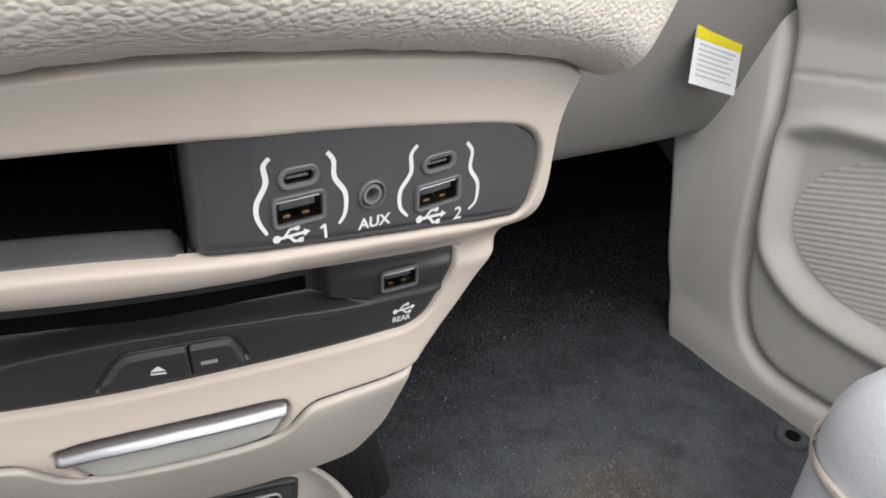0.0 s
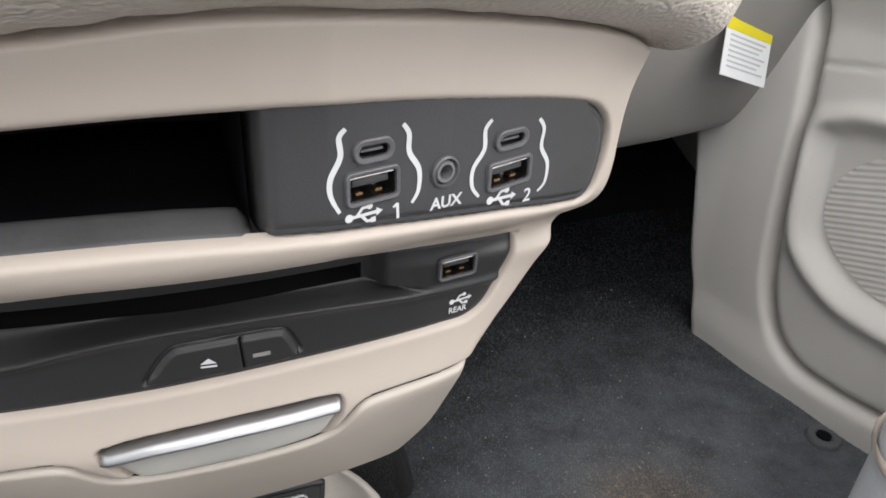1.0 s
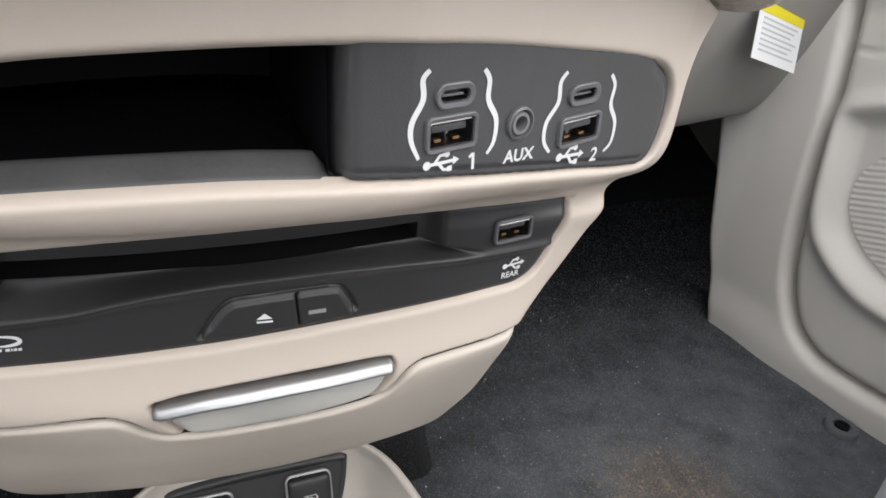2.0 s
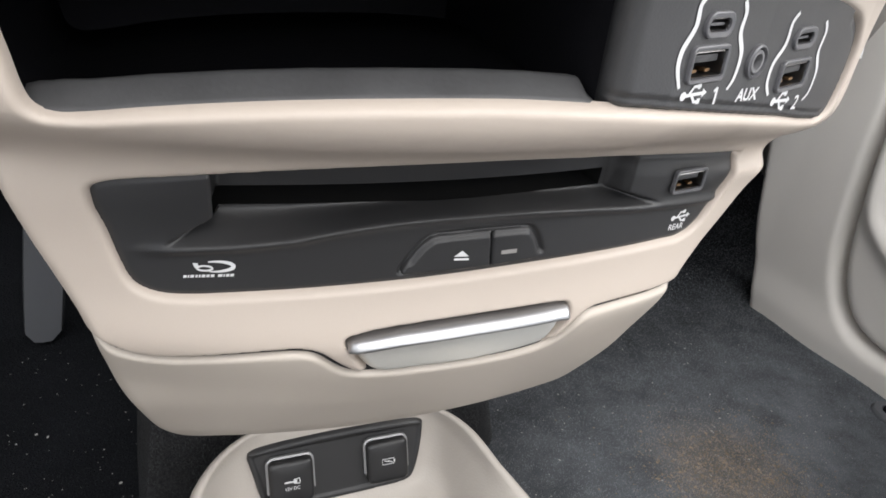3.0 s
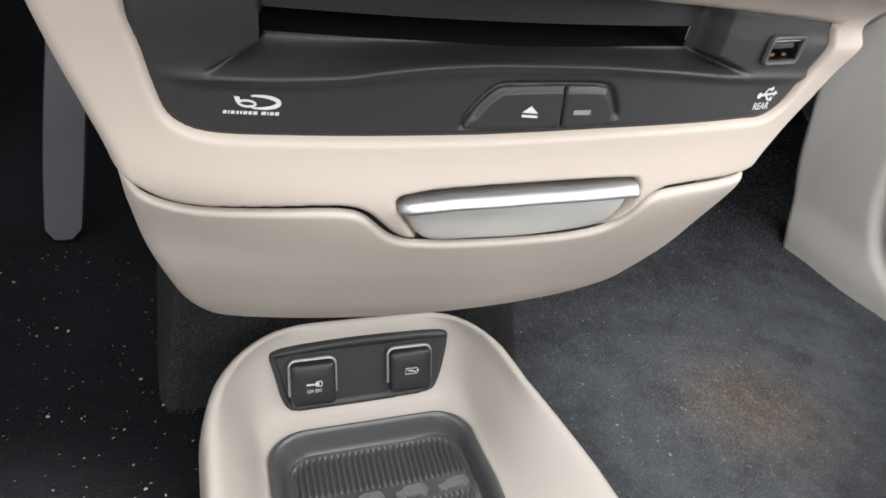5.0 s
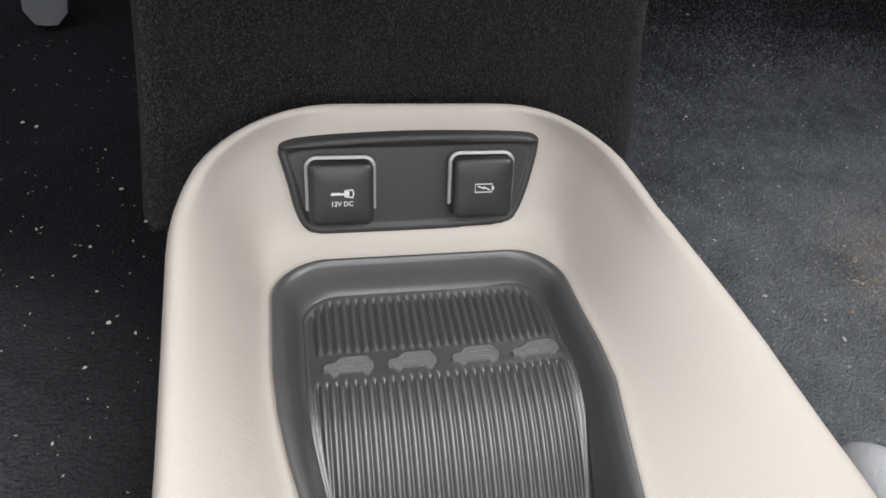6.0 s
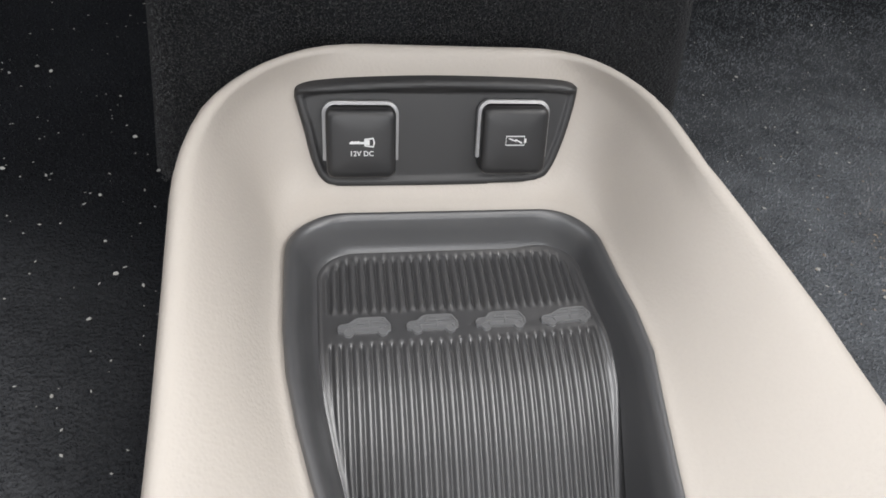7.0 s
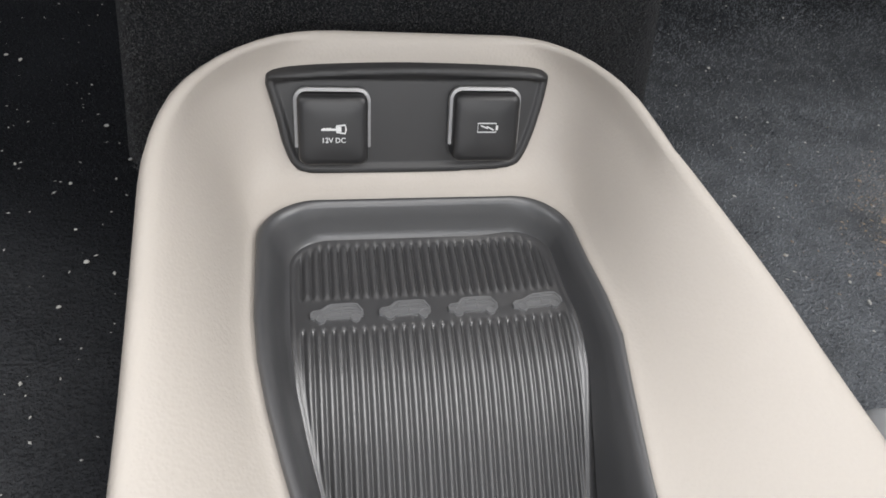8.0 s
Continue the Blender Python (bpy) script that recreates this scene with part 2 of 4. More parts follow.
def sheet(name, us, vs, at, keep, material, parent=None, label="", snap=()):
    """A fine grid of points at(U, V) -> x, y, z arrays. keep(U, V) is the distance inside the sheet's border; grid points next to the
    border, and next to the creases in snap, are drawn onto them."""
    U, V = np.meshgrid(us, vs, indexing="ij")
    step = max(us[1] - us[0], vs[1] - vs[0])

    def draw(edge, U, V):
        d = edge(U, V)
        near = np.abs(d) < 0.5 * step
        u, v, dn = U[near], V[near], d[near]
        for _ in range(2):
            e = 1e-6
            gu, gv = (edge(u + e, v) - dn) / e, (edge(u, v + e) - dn) / e
            g = np.maximum(gu * gu + gv * gv, 0.2)
            u, v = u - dn * gu / g, v - dn * gv / g
            dn = edge(u, v)
        U, V = U.copy(), V.copy()
        U[near], V[near] = u, v
        return U, V

    for edge in snap:
        U, V = draw(edge, U, V)
    if keep:
        d = keep(U, V)
        K = d > -1.5 * step
        ring = K & (d < 0.3 * step)
        u, v = U[ring], V[ring]
        for _ in range(4):
            e = 1e-6
            du = keep(u, v)
            gu, gv = (keep(u + e, v) - du) / e, (keep(u, v + e) - du) / e
            g = np.maximum(gu * gu + gv * gv, 0.3)
            u, v = u - du * gu / g, v - du * gv / g
        U, V = U.copy(), V.copy()
        U[ring], V[ring] = u, v
    else:
        K = np.ones(U.shape, bool)
        ring = np.zeros(U.shape, bool)
    x, y, z = at(U, V)
    ids = np.cumsum(K.ravel()).reshape(K.shape) - 1
    verts = np.stack([x[K], y[K], z[K]], 1)
    corners = [(slice(None, -1), slice(None, -1)), (slice(1, None), slice(None, -1)), (slice(1, None), slice(1, None)), (slice(None, -1), slice(1, None))]
    kk, ii = [K[c] for c in corners], [ids[c] for c in corners]
    count = sum(k.astype(int) for k in kk)
    rim = sum((k & ring[c]).astype(int) for k, c in zip(kk, corners))
    count = np.where(rim == count, 0, count)
    full = count == 4
    faces = np.stack([i[full] for i in ii], 1).tolist()
    for gone in range(4):
        three = (count == 3) & ~kk[gone]
        faces += np.stack([ii[k][three] for k in range(4) if k != gone], 1).tolist()
    return link_mesh(name, verts.tolist(), faces, material, parent, label)


def span(a, b, step):
    return np.linspace(a, b, int(round((b - a) / step)) + 1)


def loft(name, rings, material, parent=None, label="", cap_first=False, cap_last=False, closed=True, smooth=True, sharp=40):
    """Skins a row of loops with equal counts of 3D points."""
    n = len(rings[0])
    verts = [tuple(p) for r in rings for p in r]
    faces = []
    for k in range(len(rings) - 1):
        for i in range(n if closed else n - 1):
            j = (i + 1) % n
            faces.append((k * n + i, k * n + j, (k + 1) * n + j, (k + 1) * n + i))
    if cap_first:
        faces.append(tuple(range(n))[::-1])
    if cap_last:
        faces.append(tuple(range((len(rings) - 1) * n, len(rings) * n)))
    ob = link_mesh(name, verts, faces, material, parent, label, smooth)
    if smooth:
        ob.data.set_sharp_from_angle(angle=radians(sharp))
    return ob


def round_rect(w, h, r, n=5):
    out = []
    for cx, cy, a0 in ((w / 2 - r, h / 2 - r, 0), (-w / 2 + r, h / 2 - r, 90), (-w / 2 + r, -h / 2 + r, 180), (w / 2 - r, -h / 2 + r, 270)):
        for k in range(n + 1):
            a = radians(a0 + 90 * k / n)
            out.append((cx + r * math.cos(a), cy + r * math.sin(a)))
    return out


def disc(r, n=28):
    return [(r * math.cos(2 * math.pi * k / n), r * math.sin(2 * math.pi * k / n)) for k in range(n)]


def stack_loops(loops):
    """Loops of (2D points, depth): x across, z up, y into the face."""
    return [[(u, d, v) for u, v in pts] for pts, d in loops]


def stroke(points, width, closed=False):
    """The outline quads of a thick line in 2D."""
    p = np.array(points, float)
    t = np.roll(p, -1, 0) - np.roll(p, 1, 0) if closed else np.gradient(p, axis=0)
    t /= np.maximum(np.linalg.norm(t, axis=1)[:, None], 1e-12)
    nrm = np.stack([-t[:, 1], t[:, 0]], 1) * np.reshape(width, (-1, 1)) / 2
    verts = np.concatenate([p + nrm, p - nrm])
    n = len(p)
    faces = [(i, (i + 1) % n, n + (i + 1) % n, n + i) for i in range(n if closed else n - 1)]
    return verts, faces


def printed(name, shapes, on, material, parent, label="", proud=0.00025):
    """Ink: 2D shapes of (verts, faces) laid on the face y = on(x, z)."""
    verts, faces = [], []
    for v2, fs in shapes:
        k = len(verts)
        for x, z in v2:
            verts.append((x, float(on(x, z)) - proud, z))
        faces += [tuple(k + i for i in f) for f in fs]
    return link_mesh(name, verts, faces, material, parent, label, smooth=False)


def letters(text, size, at, spin=0.0, squeeze=1.0, bold=0.0):
    """Lettering as 2D triangles, centred at a point."""
    cu = bpy.data.curves.new("lettering", "FONT")
    cu.body, cu.size, cu.align_x, cu.align_y, cu.resolution_u, cu.offset = text, size, "CENTER", "CENTER", 3, bold
    ob = bpy.data.objects.new("lettering", cu)
    scene.collection.objects.link(ob)
    me = bpy.data.meshes.new_from_object(ob.evaluated_get(bpy.context.evaluated_depsgraph_get()))
    c, s = math.cos(radians(spin)), math.sin(radians(spin))
    v2 = [(at[0] + c * v.co.x * squeeze - s * v.co.y, at[1] + s * v.co.x * squeeze + c * v.co.y) for v in me.vertices]
    fs = [tuple(p.vertices) for p in me.polygons]
    bpy.data.objects.remove(ob)
    bpy.data.curves.remove(cu)
    bpy.data.meshes.remove(me)
    return v2, fs


def polygon(pts):
    return list(pts), [tuple(range(len(pts)))]


def shifted(shape, x, z, s=1.0, spin=0.0):
    c, k = math.cos(radians(spin)) * s, math.sin(radians(spin)) * s
    return [(x + c * u - k * v, z + k * u + c * v) for u, v in shape[0]], shape[1]


def box(bm, lo, hi):
    made = bmesh.ops.create_cube(bm, size=1.0)["verts"]
    for v in made:
        v.co = Vector([lo[k] + (v.co[k] + 0.5) * (hi[k] - lo[k]) for k in range(3)])
    return made


def slab(name, lo, hi, material, parent=None, label="", bevel=0.002, segments=2):
    bm = bmesh.new()
    box(bm, lo, hi)
    if bevel:
        bmesh.ops.bevel(bm, geom=bm.edges[:], offset=bevel, segments=segments, profile=0.5, affect="EDGES")
    return part(name, bm, material, parent, label)


# ---------------------------------------------------------------- the cabin
def floor_height(x, y):
    return 0.066 + 0.55 * np.maximum(y - 0.50, 0) ** 1.2 + 0.0015 * np.sin(23 * x + 9 * y) + 0.001 * np.sin(51 * y - 17 * x)


def near(x, y, z):
    """Draws the passenger's side of the cabin in towards the middle."""
    return 0.003 + 0.83 * x, -0.148 + 0.828 * (y + 0.148), 0.531 + 0.88 * (z - 0.530)


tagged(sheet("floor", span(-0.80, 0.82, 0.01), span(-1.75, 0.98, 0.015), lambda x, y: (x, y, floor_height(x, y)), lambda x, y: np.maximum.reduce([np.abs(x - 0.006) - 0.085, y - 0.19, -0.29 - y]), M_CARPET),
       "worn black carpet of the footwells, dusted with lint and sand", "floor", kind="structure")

# transmission hump under the dashboard
hump = [(-0.142, 0.02), (-0.138, 0.06), (-0.132, 0.10), (-0.125, 0.15), (-0.119, 0.20), (-0.112, 0.28), (-0.100, 0.305), (0.0, 0.31),
        (0.106, 0.305), (0.116, 0.28), (0.126, 0.20), (0.134, 0.165), (0.146, 0.11), (0.157, 0.06), (0.164, 0.02)]
hl = spline(hump, 6, closed=False)
tagged(loft("tunnel", [[(x * k + 0.004 * (1 - k), y, z) for x, z in hl] for y, k in ((0.985, 1.25), (0.6, 1.1), (0.30, 1.02), (0.256, 1.0), (0.248, 0.99), (0.2425, 0.972), (0.2385, 0.945), (0.236, 0.90))],
            M_PILE, closed=False, cap_last=True), "black pile carpet over the centre tunnel", "carpet", kind="structure")

# unseen roof; its opening is assumed, cut to let the added lamp in
bm = bmesh.new()
for lo, hi in (((-0.85, -0.11, 1.24), (0.87, 1.0, 1.29)), ((-0.85, -1.85, 1.24), (0.87, -0.93, 1.29)), ((-0.85, -0.93, 1.24), (-0.45, -0.11, 1.29)), ((0.47, -0.93, 1.24), (0.87, -0.11, 1.29))):
    box(bm, lo, hi)
tagged(part("roof", bm, M_ROOF, smooth=False), "pale headliner round an assumed opening for an added overhead lamp", "roof", kind="structure")
tagged(slab("firewall", (-0.81, 0.99, -0.15), (0.83, 1.04, 0.86), M_CARPET), "black carpeted firewall", "firewall", kind="structure")
tagged(slab("wall_left", (-0.86, -1.85, -0.15), (-0.80, 1.0, 0.68), M_DOOR), "taupe plastic door lining", "wall", kind="structure")
tagged(slab("wall_right", (0.82, -1.85, -0.15), (0.88, 1.0, 0.68), M_DOOR), "taupe plastic door lining", "wall", kind="structure")
tagged(slab("wall_rear", (-0.81, -1.86, -0.15), (0.83, -1.80, 0.70), M_GREY_TRIM), "taupe rear bulkhead", "wall", kind="structure")
for x0, x1 in ((-0.86, -0.80), (0.82, 0.88)):
    for y0 in (-1.86, -0.80, 0.60):
        tagged(slab("pillar", (x0, y0, 0.66), (x1, y0 + 0.10, 1.26), M_ROOF), "pale fabric-covered roof pillar", "pillar", kind="structure")

# lower dashboard of the passenger: curved panel whose edge hangs over the footwell
dash_line = [(0.50, 0.286), (0.494, 0.281), (0.486, 0.283), (0.470, 0.300), (0.445, 0.345), (0.42, 0.40), (0.395, 0.46), (0.372, 0.52), (0.36, 0.58), (0.37, 0.64), (0.42, 0.69), (0.52, 0.73), (0.75, 0.77), (0.98, 0.79)]
dl = spline(dash_line, 6, closed=False)
dash = thing("glove_compartment", "taupe plastic lower dashboard with a glove compartment above the footwell", "dashboard")
rows_x = ((0.10, 0.020), (0.30, 0.012), (0.45, 0.0), (0.58, -0.004), (0.68, 0.0), (0.78, 0.01), (0.95, 0.04), (0.98, 0.045))
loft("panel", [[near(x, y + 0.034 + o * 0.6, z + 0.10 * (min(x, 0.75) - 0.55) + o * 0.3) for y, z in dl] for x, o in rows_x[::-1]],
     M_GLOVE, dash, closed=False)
slab("underside", (0.13, 0.41, 0.322), (0.81, 0.96, 0.34), M_BIN, dash, "black underside of the dashboard")
# out of view: added to keep light off the driver's footwell
dash_left = thing("unseen_knee_panel", "dark unseen panel above the pedals, added to block light", "dashboard")
loft("panel", [[(x, y - 0.08, z + 0.08) for y, z in dl] for x in (-0.11, -0.40, -0.79)], M_BIN, dash_left, closed=False)


# ---------------------------------------------------------------- the centre stack's face: y as a function of x and z
ZT = np.arange(0.22, 0.60, 0.0005)
YT = blur(np.interp(ZT, [.225, .235, .245, .262, .281, .30, .33, .35, .366, .384, .405, .4285, .4368, .4410, .4442, .448, .4545, .475, .487, .495, .505, .52, .54],
                    [.156, .140, .125, .102, .081, .064, .045, .034, .028, .033, .035, .0342, .0205, .0085, .0015, -.0018, -.003, -.002, -.0022, -.0038, -.0065, -.010, -.014]), 0.0005, 0.0042)
BT = blur(np.interp(ZT, [.25, .29, .325, .347, .38, .42, .44, .54], [1.2, 1.3, 1.5, 1.9, 1.4, 1.0, 1.5, 1.5]), 0.0005, 0.006)


def sweep(x):
    """How far the port panel and the pad over it turn away to the side."""
    return np.interp(x, [.018, .035, .050, .072, .098, .120, .145], [0, .0012, .0042, .0080, .0112, .0135, .0160])


def face(x, z):
    hang = np.interp(x, [.02, .045, .075, .105, .134, .15], [0, .0010, .0045, .0095, .0130, .0145])  # the ledge hangs lower beside the ports
    zs = z + hang * ease((z - 0.404) / 0.016) * (1 - ease((z - 0.450) / 0.045))
    return np.interp(zs, ZT, YT) + np.interp(zs, ZT, BT) * (x - 0.008) ** 2 + sweep(x) * ease((zs - 0.420) / 0.022)


SEAM_X = [-.14, -.1125, -.1067, -.1024, -.0978, -.0897, -.0733, -.0567, -.0483, -.0438, -.0396, -.0353, -.0303, -.0188, .0014, .0236, .0351, .0422, .0456, .0491, .0539, .0677, .0832, .0946, .1011, .13]
SEAM_Z = [.3760, .3705, .3664, .3635, .3617, .3612, .3636, .3659, .3661, .3643, .3593, .3548, .3529, .3526, .3530, .3532, .3543, .3578, .3636, .3676, .3694, .3696, .3690, .3697, .3715, .3780]
XT = np.arange(-0.15, 0.17, 0.0005)
SEAM = blur(np.interp(XT, SEAM_X, SEAM_Z), 0.0005, 0.0022)
SLOPE = np.sqrt(1 + np.gradient(SEAM, 0.0005) ** 2)


def over_seam(x, z):
    return (z - np.interp(x, XT, SEAM)) / np.interp(x, XT, SLOPE)


OUTLINE = spline([(-.1275, .450), (-.1278, .436), (-.1262, .419), (-.1222, .4014), (-.1174, .3868), (-.1118, .3700), (-.1112, .352), (-.1096, .335), (-.1060, .317), (-.1008, .295), (-.0935, .2770), (-.081, .2668),
                  (-.050, .2628), (-.015, .2625), (.016, .2637), (.044, .2672), (.0655, .2755), (.0803, .2905), (.0868, .308), (.0915, .323), (.0948, .337), (.0968, .350), (.0985, .361), (.1008, .3705), (.1098, .3805), (.1196, .3910),
                  (.1300, .4040), (.1370, .4135), (.1425, .4215), (.1480, .4300), (.1522, .4385), (.1545, .4470), (.1555, .4560), (.1567, .4660), (.1592, .4750), (.1650, .4850), (.1690, .4940), (.1745, .510), (.1850, .535), (-.140, .535), (-.131, .48)], 8)
OPENING = spline([(-.100, .4768), (-.0641, .4806), (-.0447, .4843), (-.0144, .4869), (.0100, .4879), (.0300, .4876), (.0600, .4853), (.0909, .4813), (.1100, .4784), (.1235, .4757), (.1330, .4730), (.1395, .4692), (.1436, .4640), (.1448, .4580), (.1443, .4520),
                  (.1425, .4450), (.1395, .4398), (.1345, .4375), (.1269, .4386), (.1150, .4407), (.0973, .4443), (.0830, .4466), (.0593, .4503), (.0322, .4543), (.0163, .4558), (-.0015, .4569), (-.0153, .4571), (-.0341, .4566), (-.0515, .4556),
                  (-.0679, .4540), (-.0839, .4517), (-.0970, .4491), (-.1035, .4486), (-.1066, .4502), (-.1080, .4537), (-.1090, .4600), (-.1100, .4670), (-.1085, .4735)], 8)
DISC = spline([(-.1000, .4203), (-.0781, .4231), (-.0494, .4258), (-.0188, .4278), (.0158, .4286), (.0600, .4261), (.1110, .4208), (.1150, .4192), (.1128, .4109), (.1085, .4019), (.1028, .3935), (.0945, .3896), (.0820, .3896),
               (.0502, .3899), (.0268, .3898), (.0059, .3891), (-.0132, .3882), (-.0312, .3874), (-.0644, .3855), (-.0802, .3845), (-.0879, .3847), (-.0931, .3864), (-.0965, .3898), (-.0987, .3969), (-.1006, .4059), (-.1028, .4150)], 8)
HANDLE = spline([(-.0362, .3686), (-.0315, .3712), (-.0219, .3728), (-.003, .3741), (.0176, .3746), (.0388, .3742), (.0427, .3722), (.0429, .3685), (.0405, .3620), (.0335, .3555),
                 (.0109, .3530), (-.0096, .3524), (-.0245, .3522), (-.0312, .3585)], 8)

PAD = spline([(-.20, .5000), (-.10, .5000), (-.06, .5028), (-.0249, .5062), (.003, .5098), (.0235, .5107), (.0481, .5098), (.0718, .5080), (.1025, .5046), (.1312, .5000), (.1510, .4955), (.1630, .4908), (.1710, .4882), (.1810, .4915), (.1910, .5015), (.2020, .5160), (.225, .545), (.26, .60), (.1, .64), (-.22, .62)], 8)

stack = thing("centre_stack", "cream plastic centre stack below the dashboard with an open storage bin", "dashboard console")


def fascia_at(x, z):
    y = face(x, z) + fillet(inside(x, z, OUTLINE), 0.006, 5) + fillet(-inside(x, z, OPENING), 0.0030, 4)
    y += fillet(-inside(x, z, DISC), 0.0026, 5) + fillet(over_seam(x, z) - 0.0008, 0.0012, 4) + fillet(-inside(x, z, HANDLE) - 0.0004, 0.0014, 8)
    y += 0.0090 * np.exp(-((inside(x, z, PAD) + 0.0005) / 0.0012) ** 2)  # joint under the padded roll
    return x, y, z


EDGES = [lambda x, z, loop=loop: inside(x, z, loop) for loop in (OUTLINE, OPENING, DISC, HANDLE)]
sheet("fascia", span(-0.150, 0.184, 0.0008), span(0.335, 0.518, 0.0008), fascia_at,
      lambda x, z: np.minimum.reduce([EDGES[0](x, z) + 0.0024, 0.0006 - EDGES[1](x, z), 0.0011 - EDGES[2](x, z), over_seam(x, z) - 0.0008, 0.0001 - EDGES[3](x, z)]),
      M_CREAM, stack, snap=EDGES[:3])
# the bin behind the opening: a rounded black box
bin_plan = np.array([(min(x, 0.0148), z) for x, z in OPENING])
centre = np.array((-0.05, 0.468))
bin_rings = []
for d, grow in ((0.0065, 0.0022), (0.010, 0.0030), (0.03, 0.0034), (0.06, 0.001), (0.105, -0.002), (0.109, -0.006)):
    ring = []
    for x, z in bin_plan:
        way = np.array((x, z)) - centre
        gx, gz = x + math.copysign(grow, way[0]) * min(1, abs(way[0]) / 0.02), z + math.copysign(grow, way[1])
        ring.append((min(gx, 0.0151), float(face(x, z)) * max(0, 1 - d / 0.1) + d, gz))
    bin_rings.append(ring)
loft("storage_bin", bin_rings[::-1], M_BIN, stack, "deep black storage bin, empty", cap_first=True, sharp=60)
# sloping rubber lip along the bin's front edge
lip_profile = [(0.0120, -0.004), (0.0050, -0.0012), (0.0042, 0.0001), (0.0044, 0.0008), (0.0054, 0.0015), (0.0105, 0.0046), (0.0116, 0.0050), (0.0130, 0.0050), (0.0138, 0.0044), (0.0142, 0.000), (0.0142, -0.006)]
lip_rings = []
for x in span(-0.1085, 0.0150, 0.0025):
    k = math.sqrt(max(0.04, 1 - max(0, (x - 0.0112) / 0.0040) ** 2)) * math.sqrt(max(0.04, 1 - 0.9 * max(0, (-0.0985 - x) / 0.0105) ** 2))
    z0 = np.interp(x, [-.1085, -.104, -.097, -.0839, -.0679, -.0515, -.0341, -.0153, -.0015, .0163], [.4497, .4483, .4488, .4514, .4537, .4553, .4563, .4568, .4566, .4555])
    lip_rings.append([(x, face(x, z0) + d, z0 + h * (k if h > 0 else 1)) for d, h in lip_profile])
loft("bin_lip", lip_rings, M_LIP, stack, "dark grey rubbery lip of the storage bin, dusty", closed=False, cap_first=True, cap_last=True)
slab("core", (-0.070, 0.150, 0.300), (0.075, 0.30, 0.480), M_SEAM, stack, "dark inner frame", bevel=0.004)

# padded dash roll above
dash_pad = thing("dash_pad", "padded cream leatherette dash roll with a pebbled grain", "dashboard pad")
sheet("cover", span(-0.215, 0.262, 0.0025), span(0.482, 0.60, 0.002),
                 lambda x, z: (x, -0.030 + 1.45 * (x - 0.008) ** 2 + sweep(x) + 0.6 * np.maximum(z - 0.53, 0) + fillet(inside(x, z, PAD), 0.021, 12), z),
                 lambda x, z: inside(x, z, PAD) + 0.0022, M_PAD, dash_pad, "pebbled leatherette cover")
# dark ribbon put in for the shadow between roll and fascia
loft("shadow_strip", [[(x, float(face(x, 0.512)) + d + 0.016, float(np.interp(x, [-.20, -.10, -.06, -.0249, .003, .0235, .0481, .0718, .1025, .1312, .151, .163, .171], [.5000, .5000, .5028, .5062, .5098, .5107, .5098, .5080, .5046, .5000, .4955, .4908, .4882])) + h) for d, h in ((0.0, 0.012), (0.0, 0.002), (0.010, 0.002), (0.010, 0.012))] for x in span(-0.20, 0.168, 0.008)],
     M_SEAM, dash_pad, "dark strip standing for the shadow line under the cover", cap_first=True, cap_last=True)

# drawer at the foot of the stack
drawer = thing("storage_drawer", "closed cream plastic drawer with a chrome pull", "drawer")


def drawer_at(x, z):
    y = face(x, z) + fillet(inside(x, z, OUTLINE), 0.009, 5) + fillet(-over_seam(x, z) - 0.0012, 0.0026, 4)
    return x, y, z


sheet("drawer_front", span(-0.125, 0.115, 0.0009), span(0.255, 0.384, 0.0009), drawer_at,
      lambda x, z: np.minimum(EDGES[0](x, z) + 0.0018, -0.0012 - over_seam(x, z)), M_DRAWER, drawer, snap=[EDGES[0]])
HT = blur(np.interp(XT, [-.04, -.0335, -.02, .005, .0375, .046], [.3694, .3708, .3729, .3743, .3745, .3736]), 0.0005, 0.002) - 0.0004
BAR = [(0.005, 0), (0.0004, 0), (-0.0004, -0.0002), (-0.0013, -0.0005), (-0.0023, -0.0013), (-0.0031, -0.0023), (-0.0037, -0.0034), (-0.0040, -0.0044), (-0.0041, -0.0051), (-0.0038, -0.0057), (-0.0030, -0.0060), (-0.0018, -0.0060), (0.005, -0.0060)]
bar_rings = []
for x in np.concatenate([span(-0.0360, -0.0332, 0.0007), span(-0.0317, 0.0403, 0.0015), span(0.0409, 0.0424, 0.0005)]):
    left, right = max(0.0, (-0.0327 - x) / 0.0034), max(0.0, (x - 0.0408) / 0.0017)
    tall = math.sqrt(max(0.02, 1 - left ** 2)) * (1 - 0.22 * right ** 2)
    out = math.sqrt(max(0.05, 1 - (0.85 * left) ** 2)) * math.sqrt(max(0.1, 1 - 0.8 * right ** 2))
    zt = float(np.interp(x, XT, HT))
    bar_rings.append([(x, float(face(x, zt + h)) + (0.8 * d * out if d < 0 else d), zt - 0.0036 * (1 - tall) * min(1, left) - 0.0006 * right ** 2 + 0.66 * h * tall) for d, h in BAR])
loft("pull_bar", bar_rings, M_CHROME, drawer, "chrome pull bar", closed=False, cap_first=True, cap_last=True, sharp=60)


def scoop_at(x, z):
    low = np.interp(x, XT, SEAM) + 0.001
    t = np.clip((z - low) / (np.interp(x, XT, HT) - 0.0034 - low), 0, 1)
    return x, face(x, z) + 0.0034 * t ** 1.3 - 0.0003 + fillet(inside(x, z, HANDLE) - 0.0003, 0.0040, 3), z


